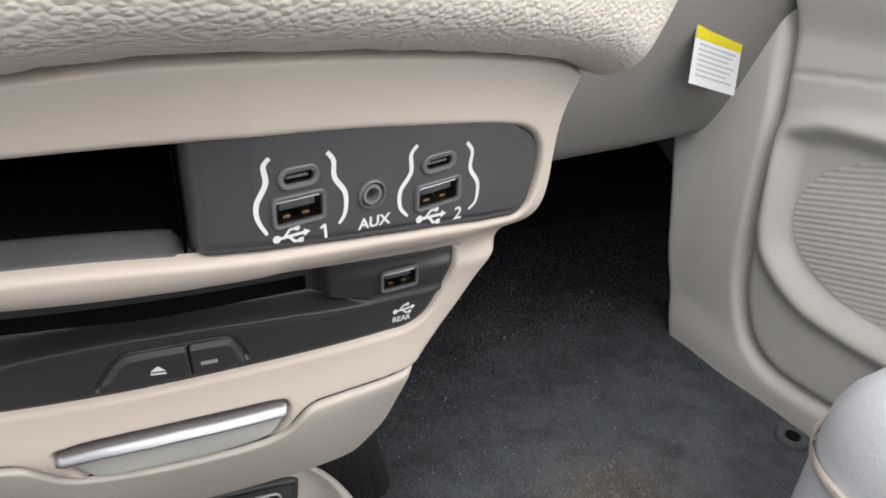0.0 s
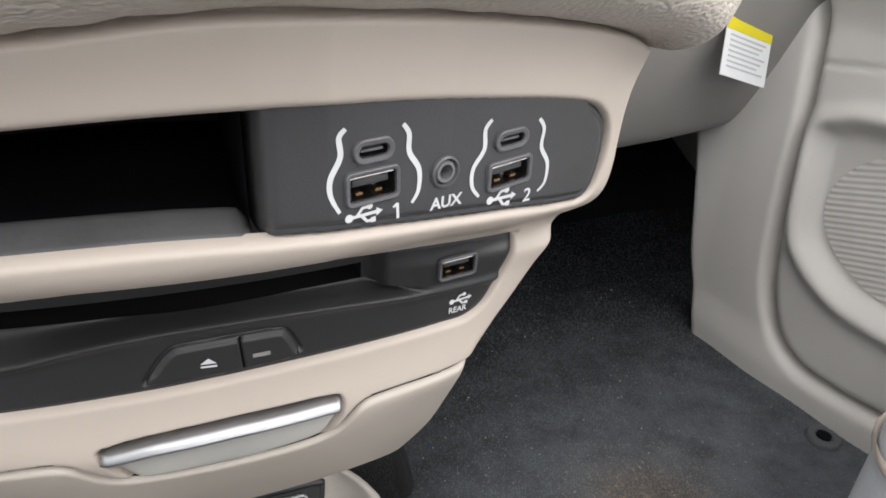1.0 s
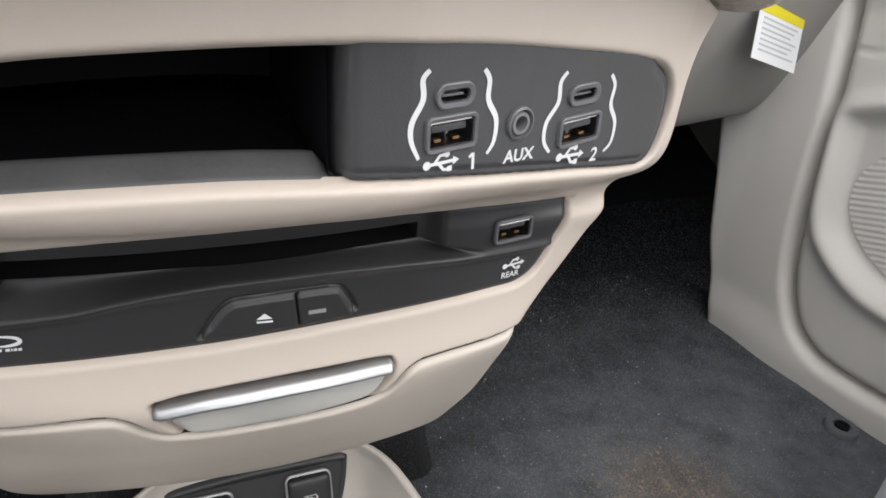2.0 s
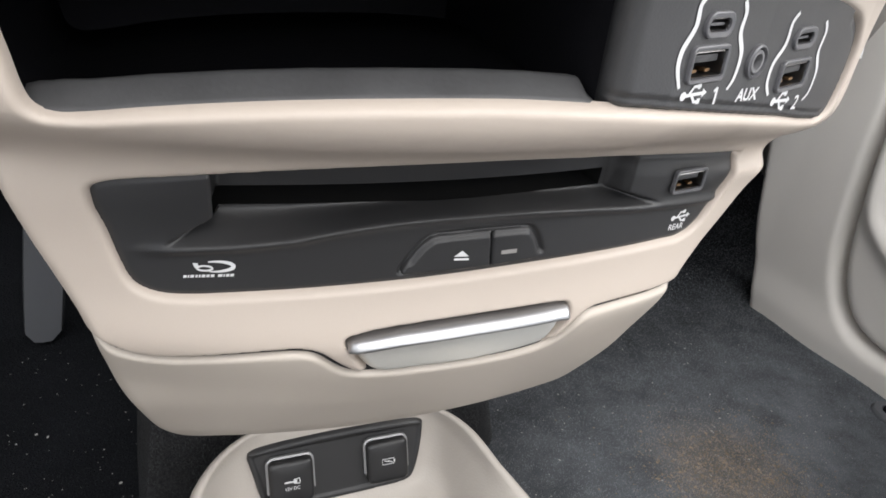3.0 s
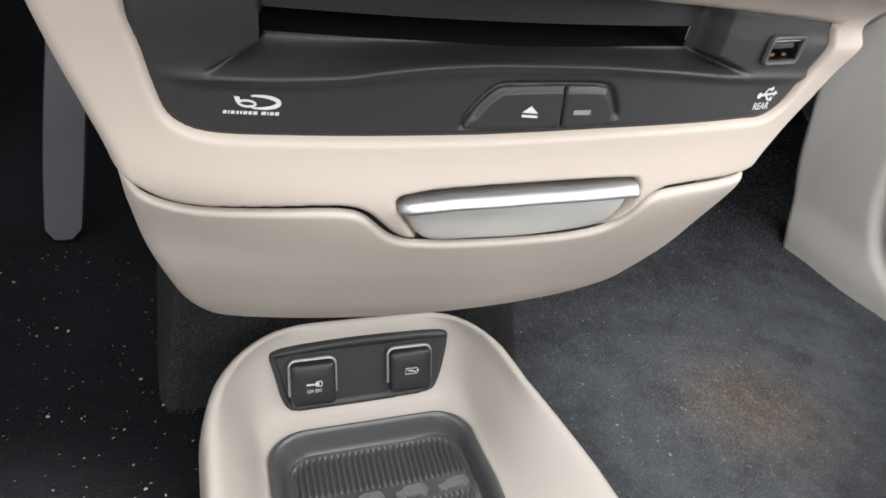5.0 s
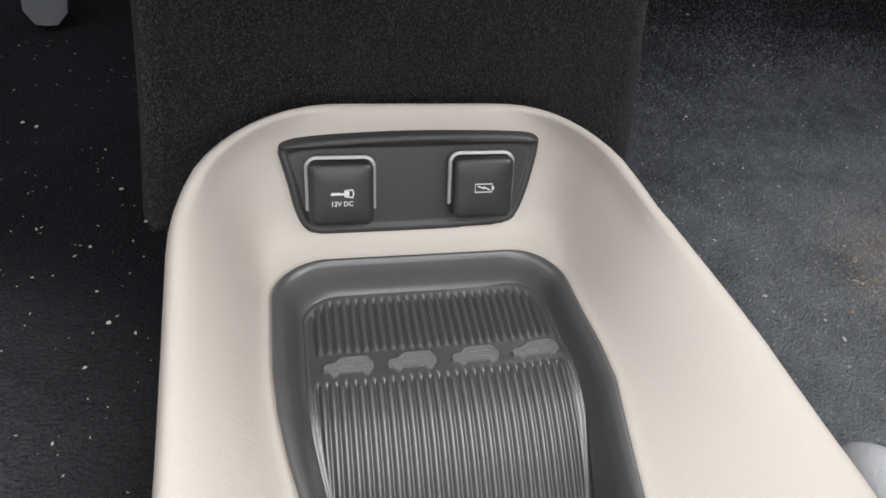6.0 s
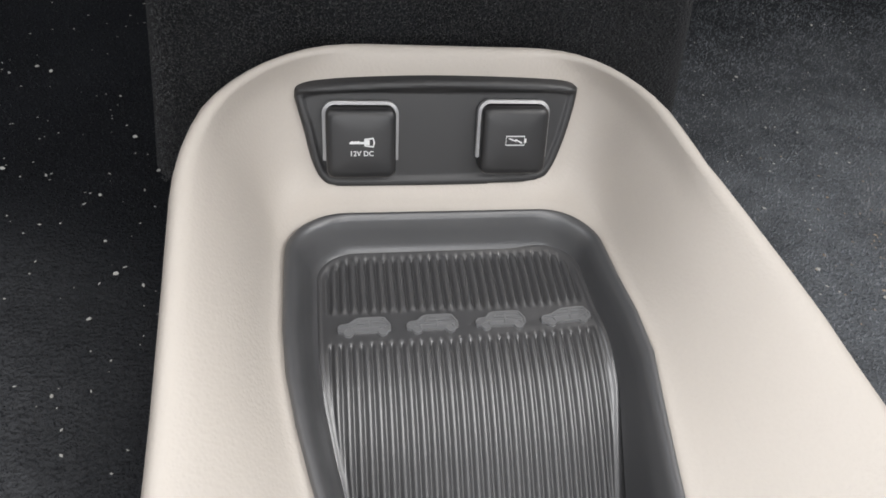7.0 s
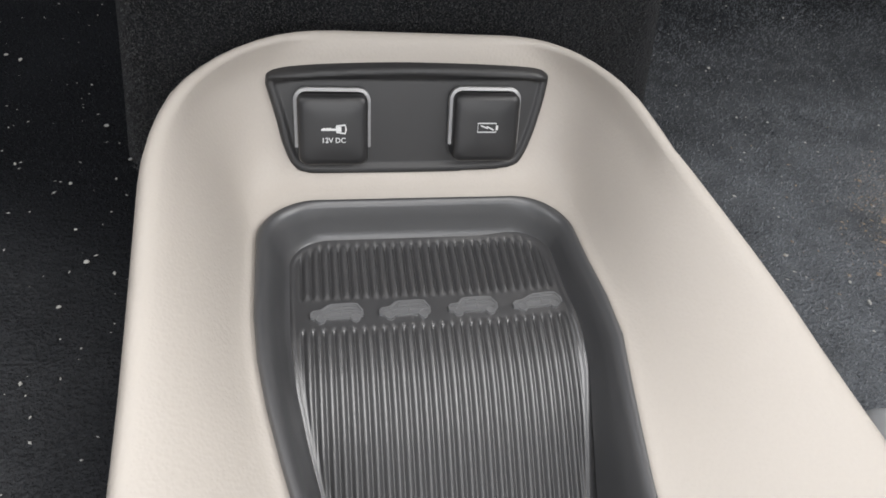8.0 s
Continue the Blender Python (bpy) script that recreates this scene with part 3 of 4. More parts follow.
sheet("pull_scoop", span(-0.040, 0.045, 0.0005), span(0.348, 0.3740, 0.0005), scoop_at,
      lambda x, z: np.minimum.reduce([EDGES[3](x, z) + 0.0004, over_seam(x, z) - 0.0006, np.interp(x, XT, HT) - 0.0028 - z]), M_BRUSHED, drawer, "brushed metal finger scoop")


# ---------------------------------------------------------------- ports
def hub_y(x, z):
    return face(x, np.maximum(z, 0.452)) + 0.0014


def set_on(ob, x, z, on, s=1.0, wide=1.0):
    """Stands a part, built round its own origin, on the face y = on(x, z) with its front to -y."""
    e = 0.003
    gx = float(on(x + e, z) - on(x - e, z)) / (2 * e)
    gz = float(on(x, z + e) - on(x, z - e)) / (2 * e)
    n = Vector((gx, -1, gz)).normalized()
    u = Vector((1, gx, 0)).normalized()
    v = n.cross(u) * -1
    if v.z < 0:
        v = -v
    m = Matrix((u, -n, v)).transposed().to_4x4()
    ob.matrix_basis = Matrix.Translation((x, float(on(x, z)), z)) @ m @ Matrix.Diagonal((s * wide, s, s, 1))
    return ob


def usb_a(parent, x, z, on, s=1.0, wide=1.0):
    o, i, q = round_rect(0.0166, 0.0093, 0.0017), round_rect(0.0140, 0.0066, 0.0006), round_rect(0.0134, 0.0060, 0.0004)
    p = loft("usb_a_port", stack_loops([(round_rect(0.0170, 0.0097, 0.0019), 0.0004), (o, -0.0008), (round_rect(0.0160, 0.0087, 0.0014), -0.0010), (round_rect(0.0146, 0.0072, 0.0009), -0.0008), (i, 0.0012)]), M_SURROUND, parent, "grey plastic surround")
    set_on(p, x, z, on, s, wide)
    loft("steel_shell", stack_loops([(i, -0.0002), (q, -0.0004), (q, 0.010)]), M_STEEL, p, "bright steel shell")
    loft("cavity", stack_loops([(q, 0.0105), (disc(0.0001, 24), 0.0106)]), M_VOID, p, "black cavity")
    slab("tongue", (-0.0056, 0.0008, 0.0002), (0.0056, 0.0095, 0.0022), M_BLACK, p, "black plastic tongue", bevel=0.0003)
    for k in (-0.0034, 0.0026):
        slab("contact", (k - 0.0011, 0.0010, -0.0024), (k + 0.0011, 0.0040, -0.0015), M_GOLD, p, "copper contact spring", bevel=0.0002)
    return p


def usb_c(parent, x, z, on, s=1.0, wide=1.0):
    o, i = round_rect(0.0124, 0.0064, 0.0031), round_rect(0.0090, 0.0029, 0.00144)
    p = loft("usb_c_port", stack_loops([(round_rect(0.0128, 0.0068, 0.0033), 0.0004), (o, -0.0008), (round_rect(0.0117, 0.0057, 0.0028), -0.0010), (round_rect(0.0095, 0.0034, 0.0016), -0.0007), (i, 0.0008)]), M_SURROUND, parent, "grey plastic surround")
    set_on(p, x, z, on, s, wide)
    loft("steel_shell", stack_loops([(i, -0.0001), (round_rect(0.0085, 0.0025, 0.00122), -0.0003), (round_rect(0.0085, 0.0025, 0.00122), 0.006)]), M_STEEL, p, "bright steel shell")
    loft("cavity", stack_loops([(round_rect(0.0086, 0.0026, 0.0012), 0.006), (disc(0.0001, 24), 0.0061)]), M_VOID, p, "black cavity")
    slab("tongue", (-0.0033, 0.0004, -0.00035), (0.0033, 0.006, 0.00035), M_SURROUND, p, "grey plastic tongue", bevel=0.0001)
    return p


def trident(w, x, z, spin=0.0):
    """The plug-and-branches symbol, w wide."""
    a = [stroke([(-0.42, 0), (0.36, 0)], 0.085), polygon([(0.32, 0.11), (0.50, 0.0), (0.32, -0.11)]), polygon([(-0.42 + 0.11 * c, 0.11 * s) for c, s in disc(1.0, 14)]),
         stroke([(-0.22, 0.0), (-0.06, 0.19), (0.10, 0.19)], 0.08), polygon([(0.14 + 0.08 * c, 0.19 + 0.08 * s) for c, s in disc(1.0, 12)]),
         stroke([(-0.10, 0.0), (0.06, -0.19), (0.18, -0.19)], 0.08), polygon([(0.16, -0.12), (0.16, -0.26), (0.30, -0.26), (0.30, -0.12)])]
    return [shifted(s, x, z, w, spin) for s in a]


hub = thing("media_hub", "charcoal plastic port panel with two charging port pairs", "port panel")


def hub_at(x, z):
    d = inside(x, z, OPENING)
    rim = np.maximum(ease((0.4705 - z) / 0.005), ease((x - 0.128) / 0.006))
    y = hub_y(x, z) + (0.0009 * (1 - ease((d - 0.0030) / 0.0008)) - 0.0004 * np.exp(-((d - 0.0012) / 0.0006) ** 2)) * rim + 0.0014 * (1 - ease((d - 0.0002) / 0.001)) * rim + fillet(x - 0.0170, 0.0060, 8)
    return x, y, z


def cut_out(x, z):
    gone = np.sqrt((x - 0.0696) ** 2 + (z - 0.4642) ** 2) - 0.0038
    for cx, cz, w, h in ((0.0468, 0.4748, 0.0100, 0.0040), (0.0465, 0.4653, 0.0146, 0.0072), (0.0946, 0.4690, 0.0116, 0.0040), (0.0948, 0.4583, 0.0172, 0.0072)):
        gone = np.minimum(gone, np.maximum(np.abs(x - cx) - w / 2, np.abs(z - cz) - h / 2))
    return gone


sheet("faceplate", span(0.0146, 0.149, 0.0007), span(0.4345, 0.4905, 0.0007), hub_at, lambda x, z: np.minimum.reduce([EDGES[1](x, z) + 0.0009, x - 0.0152, cut_out(x, z)]), M_BLACK, hub)
usb_c(hub, 0.0468, 0.4748, hub_y)
usb_a(hub, 0.0465, 0.4653, hub_y)
usb_c(hub, 0.0946, 0.4690, hub_y, 1.0, 1.18)
usb_a(hub, 0.0948, 0.4583, hub_y, 1.0, 1.20)
jack = loft("aux_jack", stack_loops([(disc(0.0048), 0.0004), (disc(0.0046), -0.0009), (disc(0.0040), -0.0012), (disc(0.0037), -0.0003), (disc(0.0036), 0.0016)]), M_SURROUND, hub, "round grey socket")
set_on(jack, 0.0696, 0.4642, hub_y, 1.0, 1.08)
loft("bush", stack_loops([(disc(0.0035), 0.0014), (disc(0.0033), -0.0004), (disc(0.0030), -0.0009), (disc(0.0022), -0.0009), (disc(0.0020), 0.0004), (disc(0.0020), 0.008)]), M_BUSH, jack, "pale grey raised bush")
loft("cavity", stack_loops([(disc(0.0020), 0.006), (disc(0.0001), 0.0061)]), M_VOID, jack, "black cavity")

BRACKETS = ([(.0391, .4816), (.0373, .4795), (.0376, .4747), (.0348, .4694), (.0347, .4649), (.0370, .4599)],
            [(.0555, .4803), (.0574, .4774), (.0576, .4723), (.0608, .4669), (.0607, .4609), (.0586, .4576)],
            [(.0860, .4765), (.0837, .4738), (.0838, .4680), (.0800, .4628), (.0799, .4573), (.0828, .4534)],
            [(.1062, .4733), (.1088, .4697), (.1084, .4637), (.1122, .4576), (.1119, .4510), (.1087, .4485)])
for line in BRACKETS:
    c = spline(line, 6, closed=False)
    t = np.linspace(0, 1, len(c))
    printed("bracket_mark", [stroke(c, 0.0009 + 0.0009 * np.sin(np.pi * np.clip(t * 0.8 + 0.2, 0, 1)) * (0.6 + 0.4 * t))], hub_y, M_INK, hub, "white printed bracket")
printed("port_symbol", trident(0.0108, 0.0441, 0.4578, 1), hub_y, M_INK, hub, "white printed port symbol")
printed("port_symbol", trident(0.0122, 0.0926, 0.4505, -4), hub_y, M_INK, hub, "white printed port symbol")
printed("numeral", [stroke([(0.0543, 0.4541), (0.0540, 0.4587)], 0.0009), stroke([(0.0540, 0.4586), (0.0527, 0.4577)], 0.0008)], hub_y, M_INK, hub, "white printed numeral")
printed("numeral", [letters("2", 0.0064, (0.1039, 0.4483), -6, 1.15, 0.0001)], hub_y, M_INK, hub, "white printed numeral")
printed("lettering", [letters("AUX", 0.0050, (0.0706, 0.4548), -3, 1.06, 0.00014)], hub_y, M_INK, hub, "white printed lettering")


# ---------------------------------------------------------------- disc player
RIDGE = blur(np.interp(XT, [-.15, -.0889, -.0791, -.0715, -.0606, -.0511, -.0415, -.0316, -.0214, -.0108, .0041, .0243, .0471, .0679, .0883, .1084, .15],
                       [.3990, .3995, .4003, .4007, .4018, .4029, .4051, .4068, .4080, .4088, .4090, .4089, .4075, .4054, .4042, .4030, .4030]), 0.0005, 0.003)
BUTTONS = spline([(-.0188, .3908), (-.0150, .3970), (-.0108, .4013), (-.0063, .4027), (.0112, .4032), (.0230, .4030), (.0262, .4015), (.0289, .3965), (.0301, .3926), (.0291, .3915), (.0112, .3905), (-.0144, .3898)], 6)


def disc_y(x, z):
    up = z - np.interp(x, XT, RIDGE)
    side = ease((x + 0.0889 - 1.49 * (np.minimum(z, 0.4100) - 0.3995)) / 0.0025) * ease((0.0570 + 3.1 * (0.4135 - np.minimum(z, 0.4116)) - x) / 0.007)
    ramp = np.maximum(0.4104 + 0.0134 * (x + 0.0728) - np.interp(x, XT, RIDGE), 0.0034)
    pocket = 0.0085 * ease(np.clip(up / ramp, 0, 1) ** 0.8) * side
    crest = -0.0012 * np.exp(-((up + 0.0004) / 0.0016) ** 2) * ease((x + 0.10) / 0.02)
    return face(x, z) + 0.0022 + pocket + crest


SLOT_X = span(-0.0728, 0.0545, 0.0024)
SLOT = [(x, 0.4104 + 0.0134 * (x + 0.0728)) for x in SLOT_X] + [(x, 0.4166 + 0.0141 * (x + 0.0728)) for x in SLOT_X[::-1]]


def slot_in(x, z):
    return np.minimum.reduce([x + 0.0728, 0.0545 - x, z - 0.4104 - 0.0134 * (x + 0.0728), 0.4166 + 0.0141 * (x + 0.0728) - z])


def buttons_y(x, z):
    return face(x, z) + 0.0022


player = thing("disc_player", "black disc player faceplate with a loading slot and two flush buttons", "disc player")


def disc_at(x, z):
    b = inside(x, z, BUTTONS)
    groove = 0.0016 * np.exp(-((b + 0.0002) / 0.0007) ** 2) * ease((z - 0.3905 - 0.06 * x) / 0.002)
    return x, disc_y(x, z) + groove + 0.0005 * (1 - ease(inside(x, z, DISC) / 0.0014)), z


sheet("faceplate", span(-0.107, 0.115, 0.0006), span(0.379, 0.4265, 0.0005), disc_at, lambda x, z: np.minimum.reduce([EDGES[2](x, z) + 0.002, 0.0006 - inside(x, z, BUTTONS), -slot_in(x, z), np.maximum(np.abs(x - 0.0897) - 0.0068, np.abs(z - 0.4135) - 0.0033)]), M_FACE, player)
loft("loading_slot", [[(x, float(disc_y(x, z)) + d, z + (0.0006 if z > 0.4140 else -0.0006)) for x, z in SLOT] for d in (0.0006, 0.012, 0.034)], M_VOID, player, "deep black loading slot", cap_last=True, sharp=30)
for name, side in (("eject_button", -1), ("blank_button", 1)):
    cut = 0.0110

    def split(x, z, side=side):
        return side * (x - cut - 0.06 * (0.397 - z) - 0.0006 * ease((z - 0.4015) / 0.001)) - 0.0003

    sheet(name, span(-0.0215, 0.0290, 0.0005), span(0.3895, 0.4040, 0.0005),
          lambda x, z, split=split: (x, buttons_y(x, z) - 0.0007 + 0.0009 * (1 - ease((inside(x, z, BUTTONS) - 0.0010) / 0.0012)) * ease((z - 0.3925) / 0.002) + fillet(np.minimum(inside(x, z, BUTTONS) - 0.0002, split(x, z)), 0.0006, 6), z),
          lambda x, z, split=split: np.minimum(inside(x, z, BUTTONS), split(x, z)) + 0.0004, M_FACE, player)


def key_y(x, z):
    return buttons_y(x, z) - 0.0008


printed("eject_mark", [shifted(p, 0.0017, 0.0) for p in (polygon([(-.0038, .3955), (.0013, .3952), (-.0011, .3974)]), polygon([(-.0037, .3949), (-.0037, .3942), (.0013, .3939), (.0013, .3946)]))], key_y, M_INK, player, "white printed triangle")
printed("dash_mark", [polygon([(.0144, .3962), (.0144, .3948), (.0201, .3948), (.0201, .3963)])], key_y, M_DIM_INK, player, "faint grey printed bar")


def plate_y(x, z):
    return face(x, z) + 0.0020


usb_a(player, 0.0897, 0.4135, lambda x, z: disc_y(x, 0.4140) - 0.0006, 0.98)
printed("port_symbol", trident(0.0098, 0.0928, 0.3978, 2), plate_y, M_INK, player, "white printed port symbol")
printed("lettering", [letters("REAR", 0.0034, (0.0914, 0.3937), -2, 1.0, 0.00006)], plate_y, M_INK, player, "white printed lettering")
swirl = [(-0.0735 + 0.0052 * math.cos(a) + 0.0006 * math.sin(a), 0.3944 + 0.0017 * math.sin(a)) for a in np.linspace(-1.75, 2.0, 28)]
loop = [(-0.0762 + 0.0021 * math.cos(a), 0.3938 + 0.0008 * math.sin(a)) for a in np.linspace(0, 2 * math.pi, 24, endpoint=False)]
printed("logo_mark", [stroke(swirl, 0.0003 + 0.0009 * np.sin(np.linspace(0.1, 3.0, 28))), stroke(loop, 0.0006, closed=True), polygon([(-.0788, .3938), (-.0776, .3938), (-.0780, .3955), (-.0794, .3955)])], plate_y, M_INK, player, "white printed swirl mark")
printed("caption_bar", [shifted(polygon([(x, 0.3883 + 0.05 * (x + .085)), (x + w, 0.3883 + 0.05 * (x + w + .085)), (x + w + .0002, 0.3892 + 0.05 * (x + w + .085)), (x + .0002, 0.3892 + 0.05 * (x + .085))]), 0.0030, 0.0022) for x, w in ((-.0853, .0009), (-.0841, .0004), (-.0834, .0010), (-.0820, .0006), (-.0811, .0005), (-.0803, .0010), (-.0790, .0009), (-.0778, .0010), (-.0758, .0012), (-.0743, .0004), (-.0736, .0009), (-.0724, .0010))], plate_y, M_INK, player, "small white printed caption")


# ---------------------------------------------------------------- floor console between the seats
XC = 0.006


def dip(y):
    return ease((0.125 - np.asarray(y)) / 0.13)


def rim_z(y):
    return np.interp(y, [-.30, .0, .03, .065, .10, .14, .18, .212], [.106, .109, .113, .120, .130, .1425, .1550, .1592])


def ring_plan(w, front, rx, ry, flare, rear=-0.32, n=14):
    pts = [(-w, y) for y in np.linspace(rear, front - ry, 26)]
    pts += [(-w + rx - rx * math.cos(a), front - ry + ry * math.sin(a)) for a in np.linspace(0, math.pi / 2, n)[1:]]
    pts += [(x, front) for x in np.linspace(-w + rx, w - rx, 14)[1:]]
    pts += [(w - rx + rx * math.sin(a), front - ry + ry * math.cos(a)) for a in np.linspace(0, math.pi / 2, n)[1:]]
    pts += [(w, y) for y in np.linspace(front - ry, rear, 26)[1:]]
    out = []
    for x, y in pts:
        if x > 0:
            cut = max(0.0, 1 - ((y - front + 0.5 * ry) / (0.62 * ry)) ** 2) * max(0, x - w + rx) / rx
            x += 0.004 * min(1.0, max(0.0, (0.0632 - w) / 0.0072)) * min(1, x / w)
            x += (1 - flare) * min(1, x / w) * float(np.interp(y, [0.0, 0.04, 0.064, 0.08, 0.10, 0.11, 0.125, 0.145, 0.165], [-0.002, 0.0, 0.002, 0.0035, 0.006, 0.005, 0.0027, 0.0012, 0]))
            x += flare * (float(np.interp(y, [-.3, -.1, .03, .06, .08, .104, .129, .15], [.060, .055, .038, .030, .0248, .0158, .005, 0])) - 0.0085 * cut)
        else:
            x += (1 - flare) * (0.028 * float(ease((0.118 - y) / 0.15)) - 0.003 * min(1, -x / w))
        out.append((XC + x, y))
    return out


def shell_ring(w, front, rx, ry, rise, dz=0.0, sink=0.017):
    """A loop of the console shell, part of the way (rise) from the mat's edge up to the rim."""
    return [(x, y, (1 - rise) * (0.0945 + 0.0023 * float(ease((y - 0.10) / 0.10)) - sink * float(dip(y))) + rise * float(rim_z(y)) + dz) for x, y in ring_plan(w, front, rx, ry, rise)]


def bath_ring(w, front, rx, ry, zs, zf, sink=0.0):
    """A loop of the mat: straight sides, elliptical front corners; its height blends from the sides to the front."""
    return [(x, y, zs + (zf - zs) * float(ease((y - 0.10) / 0.10)) - sink * float(dip(y))) for x, y in ring_plan(w, front, rx, ry, 0)]


console = thing("floor_console", "cream plastic floor console tray with a black rubber mat", "centre console")
loft("shell", [shell_ring(*r) for r in (
    (.1160, .2310, .074, .080, 1, -.110), (.1125, .2245, .074, .078, 1, -.024), (.1095, .2205, .072, .076, 1, -.0075), (.1075, .2175, .071, .074, 1, -.0022), (.1050, .2150, .069, .072, 1, 0.0),
    (.1024, .2130, .066, .070, 1, -.0002), (.0995, .2112, .058, .064, .96, 0.0), (.0955, .2092, .040, .050, .86, 0.0), (.0900, .2070, .030, .042, .71, 0.0), (.0840, .2010, .024, .034, .48, 0.0),
    (.0785, .1950, .020, .026, .26, 0.0), (.0745, .1888, .020, .022, .10, 0.0), (.0716, .1815, .024, .022, .03, 0.0), (.0685, .1742, .025, .022, 0, 0.0), (.0660, .1722, .024, .021, 0, -.007))],
     M_CONSOLE, console, closed=False, sharp=80)

mat = loft("rubber_mat", [bath_ring(*r) for r in (
    (.0692, .1746, .025, .022, .0940, .0960, .017), (.0688, .1742, .025, .022, .0972, .0992, .017), (.0676, .1733, .024, .022, .0986, .1006, .017), (.0656, .1721, .023, .021, .0984, .1004, .018), (.0632, .1705, .022, .020, .0958, .0978, .020),
    (.0606, .1686, .021, .019, .0898, .0922, .026), (.0586, .1668, .019, .017, .0846, .0872, .034), (.0572, .1655, .018, .016, .0822, .0846, .042), (.0560, .1645, .017, .015, .0812, .0836, .048))],
           M_RUBBER, console, "black ribbed rubber mat with a rolled rim", closed=False, sharp=80)
FIELD = np.array([(p[0], p[1]) for p in bath_ring(.0545, .1630, .016, .014, 0, 0)])


def mat_z(x, y):
    return 0.0790 + 0.10 * np.maximum(y - 0.125, 0) - 0.060 * dip(y) - 0.05 * np.maximum(-y, 0) + 0.16 * np.maximum(x - 0.035, 0) ** 1.2


def rib_count(x):
    """How many ribs lie between the mat's edge and x; they crowd towards the passenger's side."""
    return (x + 0.05) / 0.0042 + 70 * np.maximum(x - 0.025, 0) ** 1.5


def ribbed(x, y):
    d = inside(x, y, FIELD)
    bare = ease((y - 0.1165) / 0.003) * ease((0.1355 - y) / 0.003)
    on = ease((d - 0.0005) / 0.003) * (1 - bare)
    step = 0.0007 * ease((d + 0.0006) / 0.0012)
    crest = np.abs(np.cos(np.pi * rib_count(x)))
    return x, y, mat_z(x, y) - step + 0.0024 * on * (crest - 0.64)


RIB_X = span(XC - 0.0615, XC + 0.0685, 0.0001)
sheet("ribs", np.interp(span(rib_count(RIB_X[0]), rib_count(RIB_X[-1]), 0.1), rib_count(RIB_X), RIB_X), np.concatenate([span(-0.32, 0.0, 0.02), span(0.004, 0.1660, 0.0012)]), ribbed, None, M_RIB, mat, "parallel raised ribs, scuffed")

CAR = [(-.50, -.10), (-.50, .02), (-.46, .07), (-.30, .10), (-.17, .22), (-.10, .25), (.28, .26), (.40, .24), (.47, .10), (.50, .04), (.50, -.10), (.44, -.13), (.42, -.19), (.36, -.22), (.30, -.19), (.27, -.13),
       (-.22, -.13), (-.25, -.19), (-.31, -.22), (-.37, -.19), (-.40, -.13)]
WINDOW = [(-.15, .10), (-.08, .20), (.27, .21), (.36, .19), (.41, .10)]
for x, hood, tall in ((-0.0337, 0.0, 1.0), (-0.0047, 0.02, 1.0), (0.0254, 0.05, 1.0), (0.0546, -0.05, 0.95)):
    body = [(x + 0.0215 * (u - (hood if v > 0.2 and u < 0 else 0)), 0.1256 - 0.0006 * (x > 0.04) + 0.0165 * v * tall) for u, v in CAR]
    lines = [stroke(body, 0.0007, closed=True), stroke([(x + 0.0215 * u, 0.1256 + 0.0165 * v * tall) for u, v in WINDOW], 0.0006, closed=True),
             stroke([(x + 0.0215 * 0.10, 0.1256 + 0.0165 * v) for v in (-0.10, 0.2)], 0.0006), stroke([(x - 0.0100, 0.1260), (x + 0.0100, 0.1263)], 0.0005)]
    for wheel in (-0.31, 0.36):
        lines.append(stroke([(x + 0.0215 * wheel + 0.0019 * c, 0.1256 - 0.0165 * 0.13 + 0.0019 * q) for c, q in disc(1.0, 12)], 0.0006, closed=True))
    verts = [(a, b, float(mat_z(a, b)) + 0.0002) for a, b in body]
    faces = [tuple(range(len(body)))]
    for v2, fs in lines:
        k, n = len(verts), len(v2)
        verts += [(a, b, float(mat_z(a, b)) + 0.0008) for a, b in v2] + [(a, b, float(mat_z(a, b)) - 0.0008) for a, b in v2]
        for f in fs:
            faces += [tuple(k + i for i in f), (k + f[0], k + f[1], k + n + f[1], k + n + f[0]), (k + f[2], k + f[3], k + n + f[3], k + n + f[2])]
    link_mesh("car_emblem", verts, faces, M_EMBLEM, mat, "small car drawn in raised lines", smooth=False)


LEAN = 0.44


def plate_front(x, z):
    return 0.1885 + LEAN * (z - 0.104) + 0.0 * x


PLATE = spline([(-.0598, .1400), (-.0570, .1438), (-.0410, .1462), (-.0170, .1476), (.0028, .1481), (.0256, .1480), (.0491, .1474), (.0610, .1464), (.0661, .1440), (.0666, .1410), (.0651, .1318), (.0620, .1195), (.0577, .1092), (.0522, .1050),
                (.0374, .1035), (.0048, .1029), (-.0293, .1028), (-.0440, .1033), (-.0500, .1064), (-.0536, .1141), (-.0561, .1250), (-.0588, .1350)], 8)
outlets = thing("power_outlet_panel", "black panel with two capped power outlets in the floor console", "power outlet")
sheet("faceplate", span(-0.064, 0.071, 0.0008), span(0.098, 0.154, 0.0008),
      lambda x, z: (x, plate_front(x, z) - 0.0022 + fillet(inside(x, z, PLATE), 0.0014, 4) + 0.0010 * ease((inside(x, z, PLATE) - 0.0032) / 0.0010) + 0.0012 * ease((0.1435 - z + 0.01 * x) / 0.0014), z),
      lambda x, z: inside(x, z, PLATE) + 0.0007, M_FACE, outlets, snap=[lambda x, z: inside(x, z, PLATE)])


